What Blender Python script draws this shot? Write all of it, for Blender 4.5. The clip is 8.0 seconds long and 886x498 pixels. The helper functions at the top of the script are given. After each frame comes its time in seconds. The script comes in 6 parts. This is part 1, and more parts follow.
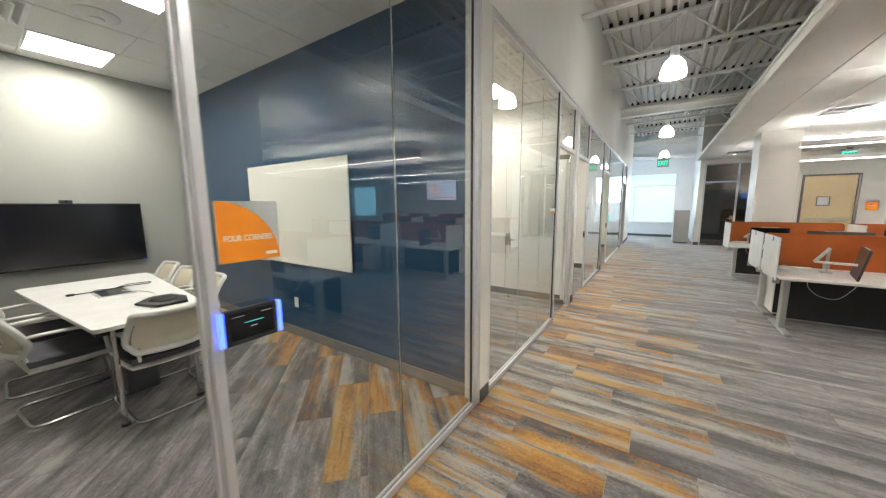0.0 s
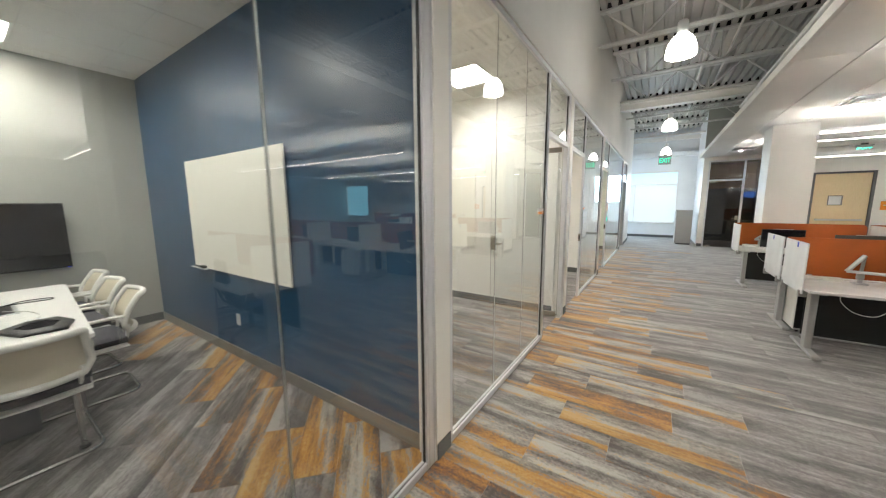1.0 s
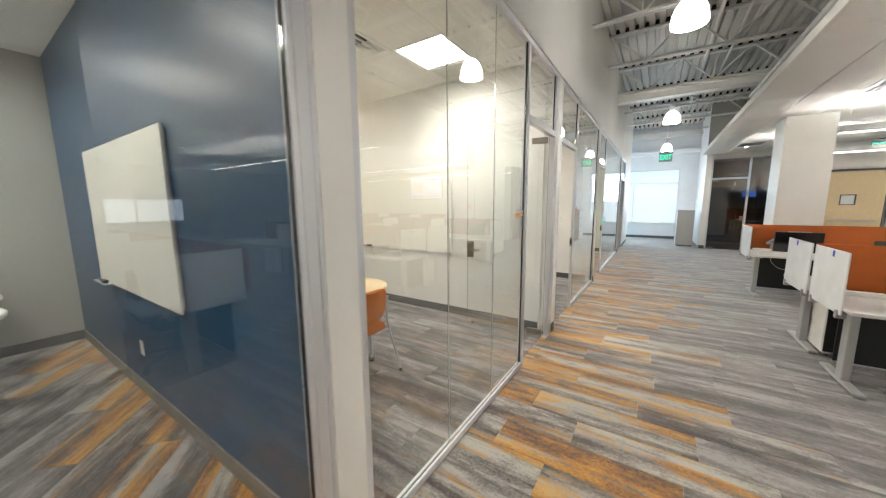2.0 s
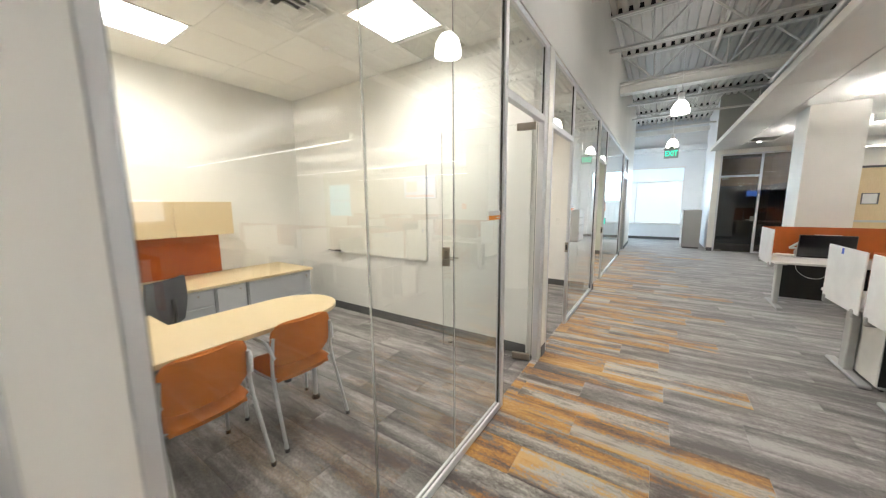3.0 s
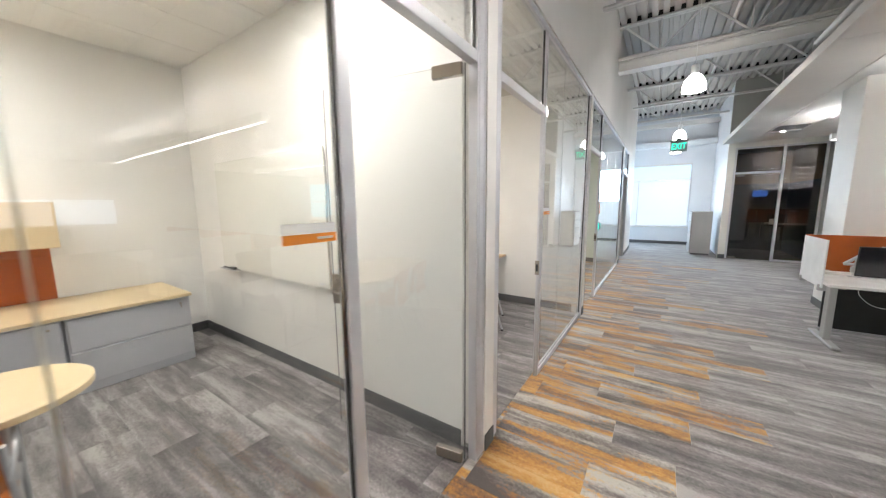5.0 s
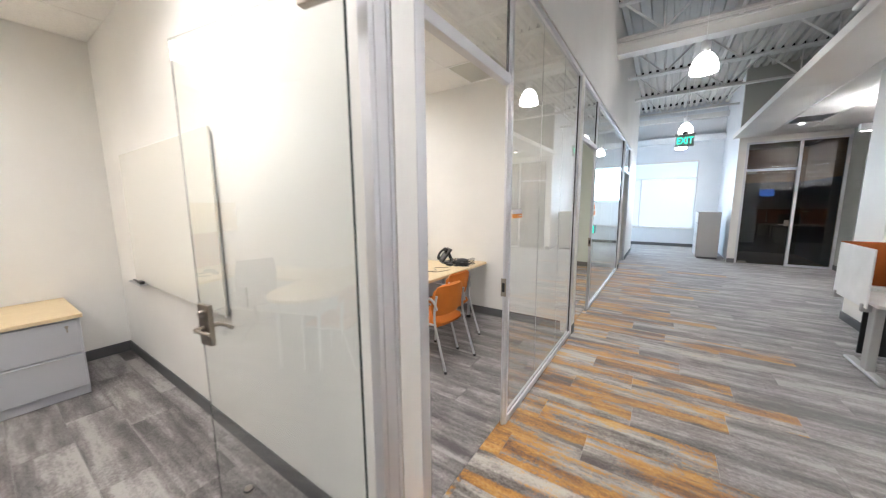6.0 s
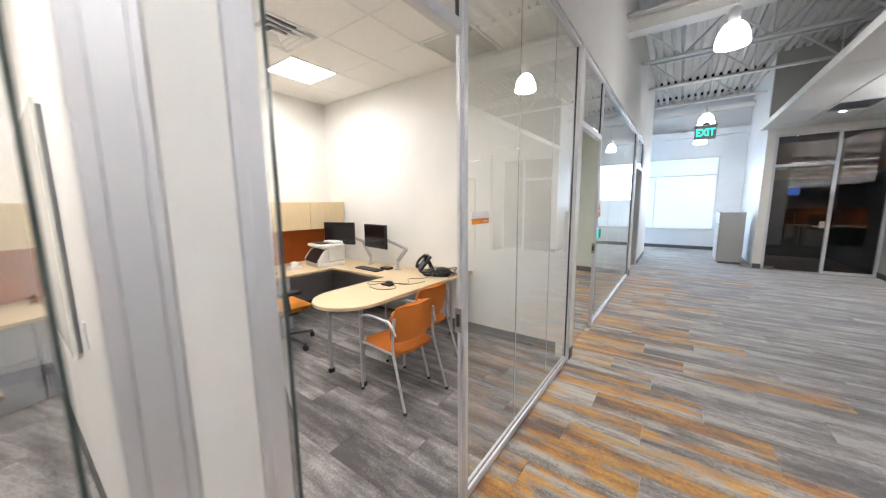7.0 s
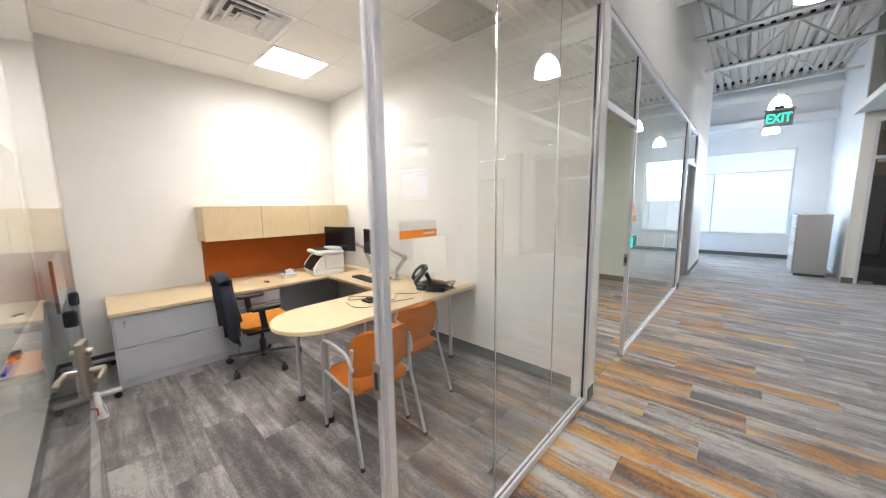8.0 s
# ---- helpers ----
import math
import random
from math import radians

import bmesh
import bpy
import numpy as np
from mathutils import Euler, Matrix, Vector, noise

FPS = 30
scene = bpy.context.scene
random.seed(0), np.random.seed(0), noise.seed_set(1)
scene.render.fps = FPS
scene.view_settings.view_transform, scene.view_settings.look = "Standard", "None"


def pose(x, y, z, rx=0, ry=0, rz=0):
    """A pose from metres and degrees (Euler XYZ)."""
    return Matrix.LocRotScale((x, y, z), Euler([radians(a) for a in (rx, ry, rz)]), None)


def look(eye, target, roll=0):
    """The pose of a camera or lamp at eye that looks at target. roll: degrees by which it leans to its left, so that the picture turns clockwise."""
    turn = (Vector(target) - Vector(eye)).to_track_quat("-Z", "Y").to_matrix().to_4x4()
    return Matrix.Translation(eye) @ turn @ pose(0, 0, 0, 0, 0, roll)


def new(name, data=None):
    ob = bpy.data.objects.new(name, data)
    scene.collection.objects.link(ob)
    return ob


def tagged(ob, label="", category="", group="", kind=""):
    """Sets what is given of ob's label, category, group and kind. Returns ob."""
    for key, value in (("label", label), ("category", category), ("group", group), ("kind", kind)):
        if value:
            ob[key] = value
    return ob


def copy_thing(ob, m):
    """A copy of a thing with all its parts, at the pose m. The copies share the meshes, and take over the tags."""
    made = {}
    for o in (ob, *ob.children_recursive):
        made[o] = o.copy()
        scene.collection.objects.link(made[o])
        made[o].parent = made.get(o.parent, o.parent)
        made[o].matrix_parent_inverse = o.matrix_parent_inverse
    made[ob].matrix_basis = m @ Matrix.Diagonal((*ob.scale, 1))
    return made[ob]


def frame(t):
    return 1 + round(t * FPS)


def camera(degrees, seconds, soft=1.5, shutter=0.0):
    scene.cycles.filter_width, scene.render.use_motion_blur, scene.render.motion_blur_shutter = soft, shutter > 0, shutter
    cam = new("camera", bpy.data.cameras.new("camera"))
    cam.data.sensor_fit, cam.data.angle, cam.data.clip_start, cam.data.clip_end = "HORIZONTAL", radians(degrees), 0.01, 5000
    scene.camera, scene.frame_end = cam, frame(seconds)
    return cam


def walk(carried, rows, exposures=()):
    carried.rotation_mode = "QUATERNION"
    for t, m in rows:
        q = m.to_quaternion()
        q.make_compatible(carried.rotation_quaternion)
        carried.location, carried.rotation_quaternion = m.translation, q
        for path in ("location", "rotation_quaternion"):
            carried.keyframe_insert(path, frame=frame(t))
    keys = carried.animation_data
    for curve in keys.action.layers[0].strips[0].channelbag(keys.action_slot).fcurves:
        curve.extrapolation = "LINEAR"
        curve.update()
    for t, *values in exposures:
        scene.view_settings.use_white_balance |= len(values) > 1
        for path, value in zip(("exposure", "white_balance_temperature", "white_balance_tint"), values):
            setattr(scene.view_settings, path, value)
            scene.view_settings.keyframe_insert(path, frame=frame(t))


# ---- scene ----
# ---------------------------------------------------------------- camera
cam = camera(107.6, 8.0, soft=1.2, shutter=0.4)
PATH = [
    (0.0, (0.131, 0.139, 1.504), (-0.962, 1.791, 1.235), -0.4),
    (0.5, (0.105, 0.448, 1.507), (-0.993, 2.097, 1.235), -0.4),
    (1.0, (0.078, 0.784, 1.508), (-1.013, 2.437, 1.235), -0.4),
    (1.5, (0.065, 1.144, 1.511), (-1.021, 2.801, 1.236), -0.4),
    (3.0, (-0.040, 2.197, 1.506), (-1.133, 3.849, 1.230), -0.5),
    (3.5, (-0.071, 2.536, 1.509), (-1.167, 4.187, 1.233), -0.5),
    (4.0, (-0.086, 2.889, 1.506), (-1.184, 4.538, 1.231), -0.5),
    (4.5, (-0.104, 3.240, 1.506), (-1.203, 4.889, 1.233), -0.5),
    (6.0, (-0.118, 4.369, 1.509), (-1.231, 6.008, 1.234), -0.5),
    (6.5, (-0.130, 4.725, 1.511), (-1.258, 6.353, 1.236), -0.5),
    (7.0, (-0.140, 5.058, 1.513), (-1.306, 6.659, 1.236), -0.6),
    (7.5, (-0.138, 5.392, 1.511), (-1.408, 6.914, 1.242), -0.8),
    (8.0, (-0.130, 5.719, 1.517), (-1.480, 7.171, 1.254), -0.9),
]
walk(cam, [(t, look(eye, target, roll)) for t, eye, target, roll in PATH],
     [(0.0, 1.23, 6450, 9), (1.7, 1.24, 6430, 10), (3.5, 1.30, 6400, 11), (4.5, 1.30, 6250, 13), (6.0, 1.33, 6050, 15), (8.0, 1.31, 6050, 15)])

# ---------------------------------------------------------------- world and exposure
world = bpy.data.worlds.new("sky")
world.use_nodes = True
scene.world = world
wn = world.node_tree
sky = wn.nodes.new("ShaderNodeTexSky")
sky.sky_type = "NISHITA"
sky.sun_disc = False
sky.sun_elevation, sky.sun_rotation = radians(42), radians(200)
wn.links.new(sky.outputs[0], wn.nodes["Background"].inputs[0])
wn.nodes["Background"].inputs[1].default_value = 0.12
sun = new("sun", bpy.data.lights.new("sun", "SUN"))
sun.data.energy, sun.data.angle, sun.data.color = 2.0, radians(0.5), (1.0, 0.95, 0.88)
sun.matrix_world = look((6, -14, 14), (0, 0, 0))
day = new("window_daylight", bpy.data.lights.new("window_daylight", "AREA"))
day.data.shape, day.data.size, day.data.size_y, day.data.energy, day.data.color = "RECTANGLE", 3.6, 2.1, 66.0, (0.60, 0.83, 1.0)
day.data.spread = radians(120)
day.matrix_world = look((-1.2, 17.96, 1.75), (-1.2, 10.0, -1.6))

PANEL_WATTS = 8.6      # ceiling troffers
PANEL_SPREAD = 155.0    # degrees over which a troffer throws its light
LINE_LIGHT = 68.0      # suspended linear lamps
SHADE_LIGHT = 10.0      # pendant shades
BULB_LIGHT = 350.0      # bulbs inside them
BLIND_LIGHT = 0.31      # daylight put into the far blind as emission


# ---------------------------------------------------------------- materials
class Mat:
    """A principled material with a few helper nodes."""

    def __init__(self, name, color=(0.8, 0.8, 0.8), rough=0.5, metal=0.0):
        self.m = bpy.data.materials.new(name)
        self.m.use_nodes = True
        self.t = self.m.node_tree
        self.b = self.t.nodes["Principled BSDF"]
        self.put("Base Color", (*color, 1))
        self.put("Roughness", rough)
        self.put("Metallic", metal)

    def put(self, socket, value):
        self.b.inputs[socket].default_value = value
        return self

    def node(self, kind, **inputs):
        n = self.t.nodes.new(kind)
        for k, v in inputs.items():
            n.inputs[k.replace("_", " ")].default_value = v
        return n

    def link(self, a, b):
        self.t.links.new(a, b)

    def coords(self, scale=(1, 1, 1), shift=False):
        tc = self.node("ShaderNodeTexCoord")
        mp = self.node("ShaderNodeMapping")
        mp.inputs["Scale"].default_value = scale
        self.link(tc.outputs["Object"], mp.inputs["Vector"])
        if shift:
            oi, ge = self.node("ShaderNodeObjectInfo"), self.node("ShaderNodeNewGeometry")
            add = self.node("ShaderNodeMath")
            self.link(oi.outputs["Random"], add.inputs[0])
            self.link(ge.outputs["Random Per Island"], add.inputs[1])
            mul = self.node("ShaderNodeMath")
            mul.operation = "MULTIPLY"
            mul.inputs[1].default_value = 37.0
            self.link(add.outputs[0], mul.inputs[0])
            self.link(mul.outputs[0], mp.inputs["Location"])
            self.rnd = add.outputs[0]
        return mp.outputs["Vector"]

    def noise(self, vec, scale, detail=3.0, rough=0.55):
        n = self.node("ShaderNodeTexNoise", Scale=scale, Detail=detail, Roughness=rough)
        self.link(vec, n.inputs["Vector"])
        return n.outputs["Fac"]

    def ramp(self, fac, stops):
        r = self.node("ShaderNodeValToRGB")
        e = r.color_ramp.elements
        while len(e) < len(stops):
            e.new(0.5)
        for el, (p, c) in zip(e, stops):
            el.position, el.color = p, (*c, 1)
        self.link(fac, r.inputs["Fac"])
        return r.outputs["Color"]

    def mix(self, fac, a, b):
        n = self.node("ShaderNodeMix")
        n.data_type = "RGBA"
        if isinstance(fac, float):
            n.inputs[0].default_value = fac
        else:
            self.link(fac, n.inputs[0])
        for s, v in ((6, a), (7, b)):
            if isinstance(v, tuple):
                n.inputs[s].default_value = (*v, 1)
            else:
                self.link(v, n.inputs[s])
        return n.outputs[2]

    def bump(self, height, strength=0.2, distance=0.002):
        n = self.node("ShaderNodeBump", Strength=strength, Distance=distance)
        self.link(height, n.inputs["Height"])
        self.link(n.outputs["Normal"], self.b.inputs["Normal"])
        return self

    def color(self, out):
        self.link(out, self.b.inputs["Base Color"])
        return self


def shades(c, k):
    return tuple(min(1, v * k) for v in c)


def painted(name, c, rough=0.55, spread=0.05, grain=220.0):
    """Rolled paint: faint mottling and an orange-peel relief."""
    m = Mat(name, c, rough)
    v = m.coords()
    big = m.noise(v, 1.3, 4.0)
    m.color(m.ramp(big, [(0.3, shades(c, 1 - spread)), (0.7, shades(c, 1 + spread * 0.5))]))
    m.bump(m.noise(v, grain, 2.0), 0.12, 0.0006)
    return m.m


def metal(name, c, rough=0.35, amount=1.0, brush=(1, 1, 1)):
    m = Mat(name, c, rough, amount)
    v = m.coords(brush)
    n = m.noise(v, 60.0, 2.0)
    r = m.node("ShaderNodeMapRange")
    r.inputs["To Min"].default_value, r.inputs["To Max"].default_value = rough * 0.8, rough * 1.25
    m.link(n, r.inputs["Value"])
    m.link(r.outputs[0], m.b.inputs["Roughness"])
    return m.m


def plastic(name, c, rough=0.45):
    m = Mat(name, c, rough)
    v = m.coords()
    m.color(m.ramp(m.noise(v, 6.0), [(0.3, shades(c, 0.93)), (0.7, shades(c, 1.05))]))
    m.bump(m.noise(v, 500.0, 1.0), 0.08, 0.0004)
    return m.m


def fabric(name, c, weave=420.0, spread=0.14):
    m = Mat(name, c, 0.9)
    v = m.coords()
    big, fine = m.noise(v, 5.0, 4.0), m.noise(v, weave, 2.0)
    col = m.ramp(big, [(0.3, shades(c, 1 - spread)), (0.7, shades(c, 1 + spread))])
    m.color(m.mix(fine, col, shades(c, 0.82)))
    m.bump(fine, 0.35, 0.001)
    return m.m


def laminate(name, a, b, stretch, rough=0.4):
    """Pale maple grain, long along one axis."""
    m = Mat(name, a, rough)
    v = m.coords(stretch)
    n = m.noise(v, 14.0, 5.0, 0.6)
    m.color(m.ramp(n, [(0.32, b), (0.55, a), (0.75, shades(a, 1.06))]))
    m.bump(n, 0.05, 0.0004)
    return m.m


def carpet(name, orange):
    """Carpet planks: weathered boards in grey yarn, grain at four scales, with more or less of the orange yarn on top."""
    m = Mat(name, (0.2, 0.2, 0.2), 0.95)
    m.put("Sheen Weight", 0.42).put("Sheen Roughness", 0.45)

    def calc(op, p, q):
        n = m.node("ShaderNodeMath")
        n.operation = op
        for k, v in enumerate((p, q)):
            if isinstance(v, float):
                n.inputs[k].default_value = v
            else:
                m.link(v, n.inputs[k])
        return n.outputs[0]

    def total(pairs):
        out = 0.5
        for fac, k in pairs:
            out = calc("ADD", calc("MULTIPLY", calc("SUBTRACT", fac, 0.5), k), out)
        return out

    band = m.noise(m.coords((0.9, 8.0, 1.0), shift=True), 1.0, 2.0, 0.5)
    smear = m.noise(m.coords((2.0, 11.0, 1.0), shift=True), 1.0, 5.0, 0.62)
    grain = m.noise(m.coords((1.5, 32.0, 1.0), shift=True), 1.0, 4.0, 0.6)
    fine = m.noise(m.coords((6.0, 75.0, 1.0), shift=True), 1.0, 3.0, 0.65)
    worn = m.noise(m.coords((4.0, 8.0, 1.0), shift=True), 1.0, 6.0, 0.72)
    speck = m.noise(m.coords((55.0, 120.0, 1.0), shift=True), 1.0, 2.0, 0.6)
    fuzz = m.noise(m.coords((1.0, 1.0, 1.0)), 240.0, 3.0, 0.7)
    val = total(((band, 0.70), (smear, 0.92), (grain, 0.30), (fine, 0.24), (worn, 0.62), (speck, 0.50)))
    tones = [(0.29, (0.066, 0.057, 0.055)), (0.40, (0.120, 0.106, 0.102)), (0.50, (0.178, 0.160, 0.152)), (0.60, (0.250, 0.229, 0.217)), (0.71, (0.375, 0.351, 0.331))]
    grey = m.ramp(val, tones)
    if orange:
        pale = total(((band, 0.9), (smear, 1.15), (grain, 0.35), (fine, 0.30), (worn, 0.80), (speck, 0.60)))
        grey = m.ramp(calc("ADD", pale, 0.13 - 0.03 * orange), [(0.28, (0.050, 0.038, 0.033)), (0.40, (0.112, 0.092, 0.082)), (0.51, (0.190, 0.172, 0.158)), (0.63, (0.300, 0.278, 0.248)), (0.77, (0.44, 0.412, 0.366))])
        patch = m.noise(m.coords((0.6, 7.0, 1.0), shift=True), 1.2, 2.0, 0.5)
        cover = total(((patch, 1.7), (smear, 0.50), (worn, 0.75), (grain, 0.40), (speck, 0.50), (fine, 0.25)))
        edge = 0.66 - 0.23 * orange
        dye = total(((smear, 0.9), (grain, 0.55), (worn, 0.80), (speck, 0.65), (band, 0.9)))
        yarn = m.ramp(dye, [(0.21, (0.070, 0.038, 0.024)), (0.35, (0.18, 0.076, 0.018)), (0.49, (0.35, 0.148, 0.017)), (0.65, (0.48, 0.236, 0.030)), (0.85, (0.57, 0.36, 0.13))])
        grey = m.mix(m.ramp(cover, [(edge - 0.045, (0, 0, 0)), (edge + 0.045, (1, 1, 1))]), grey, yarn)
        streak = m.noise(m.coords((1.3, 24.0, 1.0), shift=True), 1.3, 4.0, 0.65)
        grey = m.mix(m.ramp(streak, [(0.58, (0, 0, 0)), (0.70, (0.75, 0.75, 0.75))]), grey, (0.085, 0.062, 0.050))
    tone = m.node("ShaderNodeMapRange")
    tone.inputs["To Min"].default_value, tone.inputs["To Max"].default_value = 0.83, 1.16
    tone.inputs["From Max"].default_value = 2.0
    m.link(m.rnd, tone.inputs["Value"])
    hsv = m.node("ShaderNodeHueSaturation")
    m.link(tone.outputs[0], hsv.inputs["Value"])
    m.link(grey, hsv.inputs["Color"])
    m.color(m.mix(m.ramp(fuzz, [(0.35, (0.25, 0.25, 0.25)), (0.7, (0, 0, 0))]), hsv.outputs["Color"], (0.08, 0.075, 0.072)))
    m.bump(fuzz, 0.5, 0.003)
    return m.m


def glowing(name, c, strength):
    m = Mat(name, c, 0.6)
    m.put("Emission Color", (*c, 1)).put("Emission Strength", strength)
    return m.m


def clear(name, tint=(0.965, 0.988, 0.976), rough=0.0, ior=1.60):
    m = Mat(name, tint, rough)
    m.put("Transmission Weight", 1.0).put("IOR", ior)
    return m.m


def ceiling_board(name, c=(0.90, 0.89, 0.86)):
    m = Mat(name, c, 0.9)
    v = m.coords()
    pit = m.noise(v, 160.0, 3.0, 0.7)
    m.color(m.ramp(pit, [(0.36, shades(c, 0.86)), (0.5, c)]))
    m.bump(pit, 0.25, 0.0015)
    return m.m


WALL_WHITE = painted("wall_white", (0.80, 0.785, 0.745))
WALL_GREY = painted("wall_grey", (0.39, 0.395, 0.36))
WALL_BLUE = painted("wall_blue", (0.012, 0.060, 0.130), 0.38)
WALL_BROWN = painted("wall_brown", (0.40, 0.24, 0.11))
WALL_COOL = painted("wall_cool", (0.76, 0.78, 0.80))
WALL_GREEN = painted("wall_green", (0.75, 0.79, 0.69))
SOFFIT = painted("soffit_paint", (0.80, 0.78, 0.745), 0.7)
STEEL_WHITE = painted("steel_white", (0.74, 0.725, 0.69), 0.5)
DECK = painted("deck_paint", (0.56, 0.54, 0.50), 0.5)
BASE = plastic("base_rubber", (0.10, 0.10, 0.10), 0.6)
BASE_TAUPE = plastic("base_taupe", (0.20, 0.185, 0.165), 0.6)
ALU = metal("anodised_aluminium", (0.70, 0.70, 0.715), 0.45, 0.6, (4, 4, 0.2))
GASKET = plastic("black_gasket", (0.012, 0.012, 0.012), 0.6)
GLASS = clear("clear_glass")
GLASS_EDGE = clear("silicone_joint", (0.45, 0.49, 0.46), 0.35, 1.42)
DOOR_EDGE = plastic("green_glass_edge", (0.06, 0.075, 0.068), 0.15)
DARK_GLASS = clear("grey_glass", (0.46, 0.41, 0.36), 0.0, 1.62)
NICKEL = metal("satin_nickel", (0.36, 0.32, 0.27), 0.3)
TILE = ceiling_board("ceiling_tile")
TILE_GRID = plastic("ceiling_grid", (0.80, 0.79, 0.76), 0.5)
TROFFER = glowing("troffer_lens", (1.0, 0.955, 0.87), 8.0)
LINE_GLOW = glowing("linear_lens", (1.0, 0.97, 0.91), LINE_LIGHT)
LINE_DOWN = glowing("linear_lower_lens", (1.0, 0.97, 0.91), 9.0)
SPOT_GLOW = glowing("downlight_lens", (1.0, 0.97, 0.91), 30.0)
SHADE_GLOW = glowing("opal_shade", (1.0, 0.97, 0.91), SHADE_LIGHT)
BULB_GLOW = glowing("bulb_glass", (1.0, 0.97, 0.91), BULB_LIGHT)
# blinds and panes glow by emission in place of daylight behind them
BLIND_TEAL = glowing("blind_teal_glow", (0.25, 0.62, 0.78), 1.0)
BLIND = glowing("blind_daylight_glow", (0.78, 0.94, 1.0), BLIND_LIGHT)
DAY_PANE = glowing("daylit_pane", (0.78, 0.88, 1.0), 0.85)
# top cloth given a bluer, weaker glow as if shaded
BLIND_TOP = glowing("blind_top_glow", (0.60, 0.86, 1.0), BLIND_LIGHT * 0.8)
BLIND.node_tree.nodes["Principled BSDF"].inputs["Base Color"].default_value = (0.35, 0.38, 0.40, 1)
FIXTURE = painted("white_enamel", (0.86, 0.86, 0.84), 0.4)
MAPLE_X = laminate("maple_along_x", (0.68, 0.54, 0.33), (0.63, 0.485, 0.28), (0.6, 7, 7))
MAPLE_Y = laminate("maple_along_y", (0.68, 0.54, 0.33), (0.63, 0.485, 0.28), (7, 0.6, 7))
MAPLE_Z = laminate("maple_along_z", (0.66, 0.52, 0.31), (0.615, 0.475, 0.275), (7, 7, 0.6))
FILE_GREY = painted("file_enamel", (0.48, 0.49, 0.52), 0.4)
CABINET_GREY = painted("cabinet_enamel", (0.37, 0.365, 0.355), 0.4)
FILE_LIGHT = painted("drawer_enamel", (0.66, 0.66, 0.66), 0.4)
PEN_BLUE = plastic("blue_pen", (0.02, 0.05, 0.40), 0.4)
PEN_RED = plastic("red_pen", (0.50, 0.03, 0.02), 0.4)
KNEE_GREY = painted("knee_panel_enamel", (0.54, 0.545, 0.56), 0.4)
EDGE_BROWN = plastic("brown_edge_band", (0.18, 0.09, 0.045), 0.5)
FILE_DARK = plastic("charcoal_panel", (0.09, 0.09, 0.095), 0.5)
RUST_FELT = fabric("rust_felt", (0.44, 0.098, 0.009))
SCREEN_FELT = fabric("dark_rust_felt", (0.36, 0.080, 0.009))
ORANGE_CLOTH = fabric("orange_cloth", (0.53, 0.150, 0.012))
AMBER_CLOTH = fabric("amber_cloth", (0.60, 0.215, 0.014))
GREY_CLOTH = fabric("grey_cloth", (0.075, 0.075, 0.085))
NAVY_CLOTH = fabric("navy_cloth", (0.012, 0.015, 0.03))
STEEL_GREY = metal("grey_steel_paint", (0.40, 0.395, 0.385), 0.5, 0.25)
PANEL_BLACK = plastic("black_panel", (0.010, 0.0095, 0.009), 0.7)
SILVER = metal("silver_paint", (0.52, 0.53, 0.54), 0.4, 0.6)
CHROME = metal("polished_chrome", (0.72, 0.72, 0.72), 0.14)
BLACK = plastic("black_plastic", (0.014, 0.014, 0.015), 0.4)
SCREEN = Mat("dark_screen", (0.006, 0.006, 0.008), 0.16).m
WHITE_PLASTIC = plastic("white_plastic", (0.76, 0.75, 0.71), 0.42)
MESH_CREAM = fabric("cream_mesh", (0.62, 0.565, 0.44), 300.0, 0.05)
DESK_WHITE = plastic("desk_white", (0.76, 0.75, 0.73), 0.35)
BOARD_WHITE = Mat("glass_board", (0.80, 0.79, 0.72), 0.16).m
FROST = plastic("frosted_screen", (0.76, 0.78, 0.79), 0.3)
SIGN_ORANGE = plastic("sign_orange", (0.85, 0.27, 0.012), 0.35)
PERFORATED = painted("perforated_sheet", (0.60, 0.60, 0.55), 0.5)
VENT_WHITE = plastic("vent_white", (0.92, 0.92, 0.90), 0.4)
SIGN_FROST = clear("sign_frost", (0.86, 0.86, 0.90), 0.5, 1.3)
INK_WHITE = plastic("white_lettering", (0.85, 0.80, 0.74), 0.5)
LED_BLUE = glowing("blue_led", (0.045, 0.085, 1.0), 2.6)
LED_GREEN = glowing("green_led", (0.03, 0.62, 0.44), 0.6)
LED_TEAL = glowing("teal_line", (0.05, 0.50, 0.42), 0.3)
EXIT_GREEN = glowing("exit_green", (0.03, 0.72, 0.42), 1.1)
SIGN_PLATE = plastic("sign_acrylic", (0.34, 0.36, 0.34), 0.25)
PLANK_GREY = carpet("carpet_grey", 0.0)
PLANK_MIX = carpet("carpet_mixed", 0.5)
PLANK_ORANGE = carpet("carpet_orange", 1.0)
PLANK_MATS = (PLANK_GREY, PLANK_MIX, PLANK_ORANGE)


# ---------------------------------------------------------------- mesh helpers
def mesh_of(name, bm, mat, smooth=None):
    me = bpy.data.meshes.new(name)
    bmesh.ops.recalc_face_normals(bm, faces=bm.faces[:])
    if smooth is not None:
        for f in bm.faces:
            f.smooth = True
        for e in bm.edges:
            e.smooth = len(e.link_faces) == 2 and e.calc_face_angle(0) < radians(smooth)
    bm.to_mesh(me)
    bm.free()
    me.materials.append(mat)
    return me


def part(name, bm, mat, parent, label="", smooth=None):
    ob = new(name, mesh_of(name, bm, mat, smooth))
    ob.parent = parent
    if label:
        ob["label"] = label
    return ob


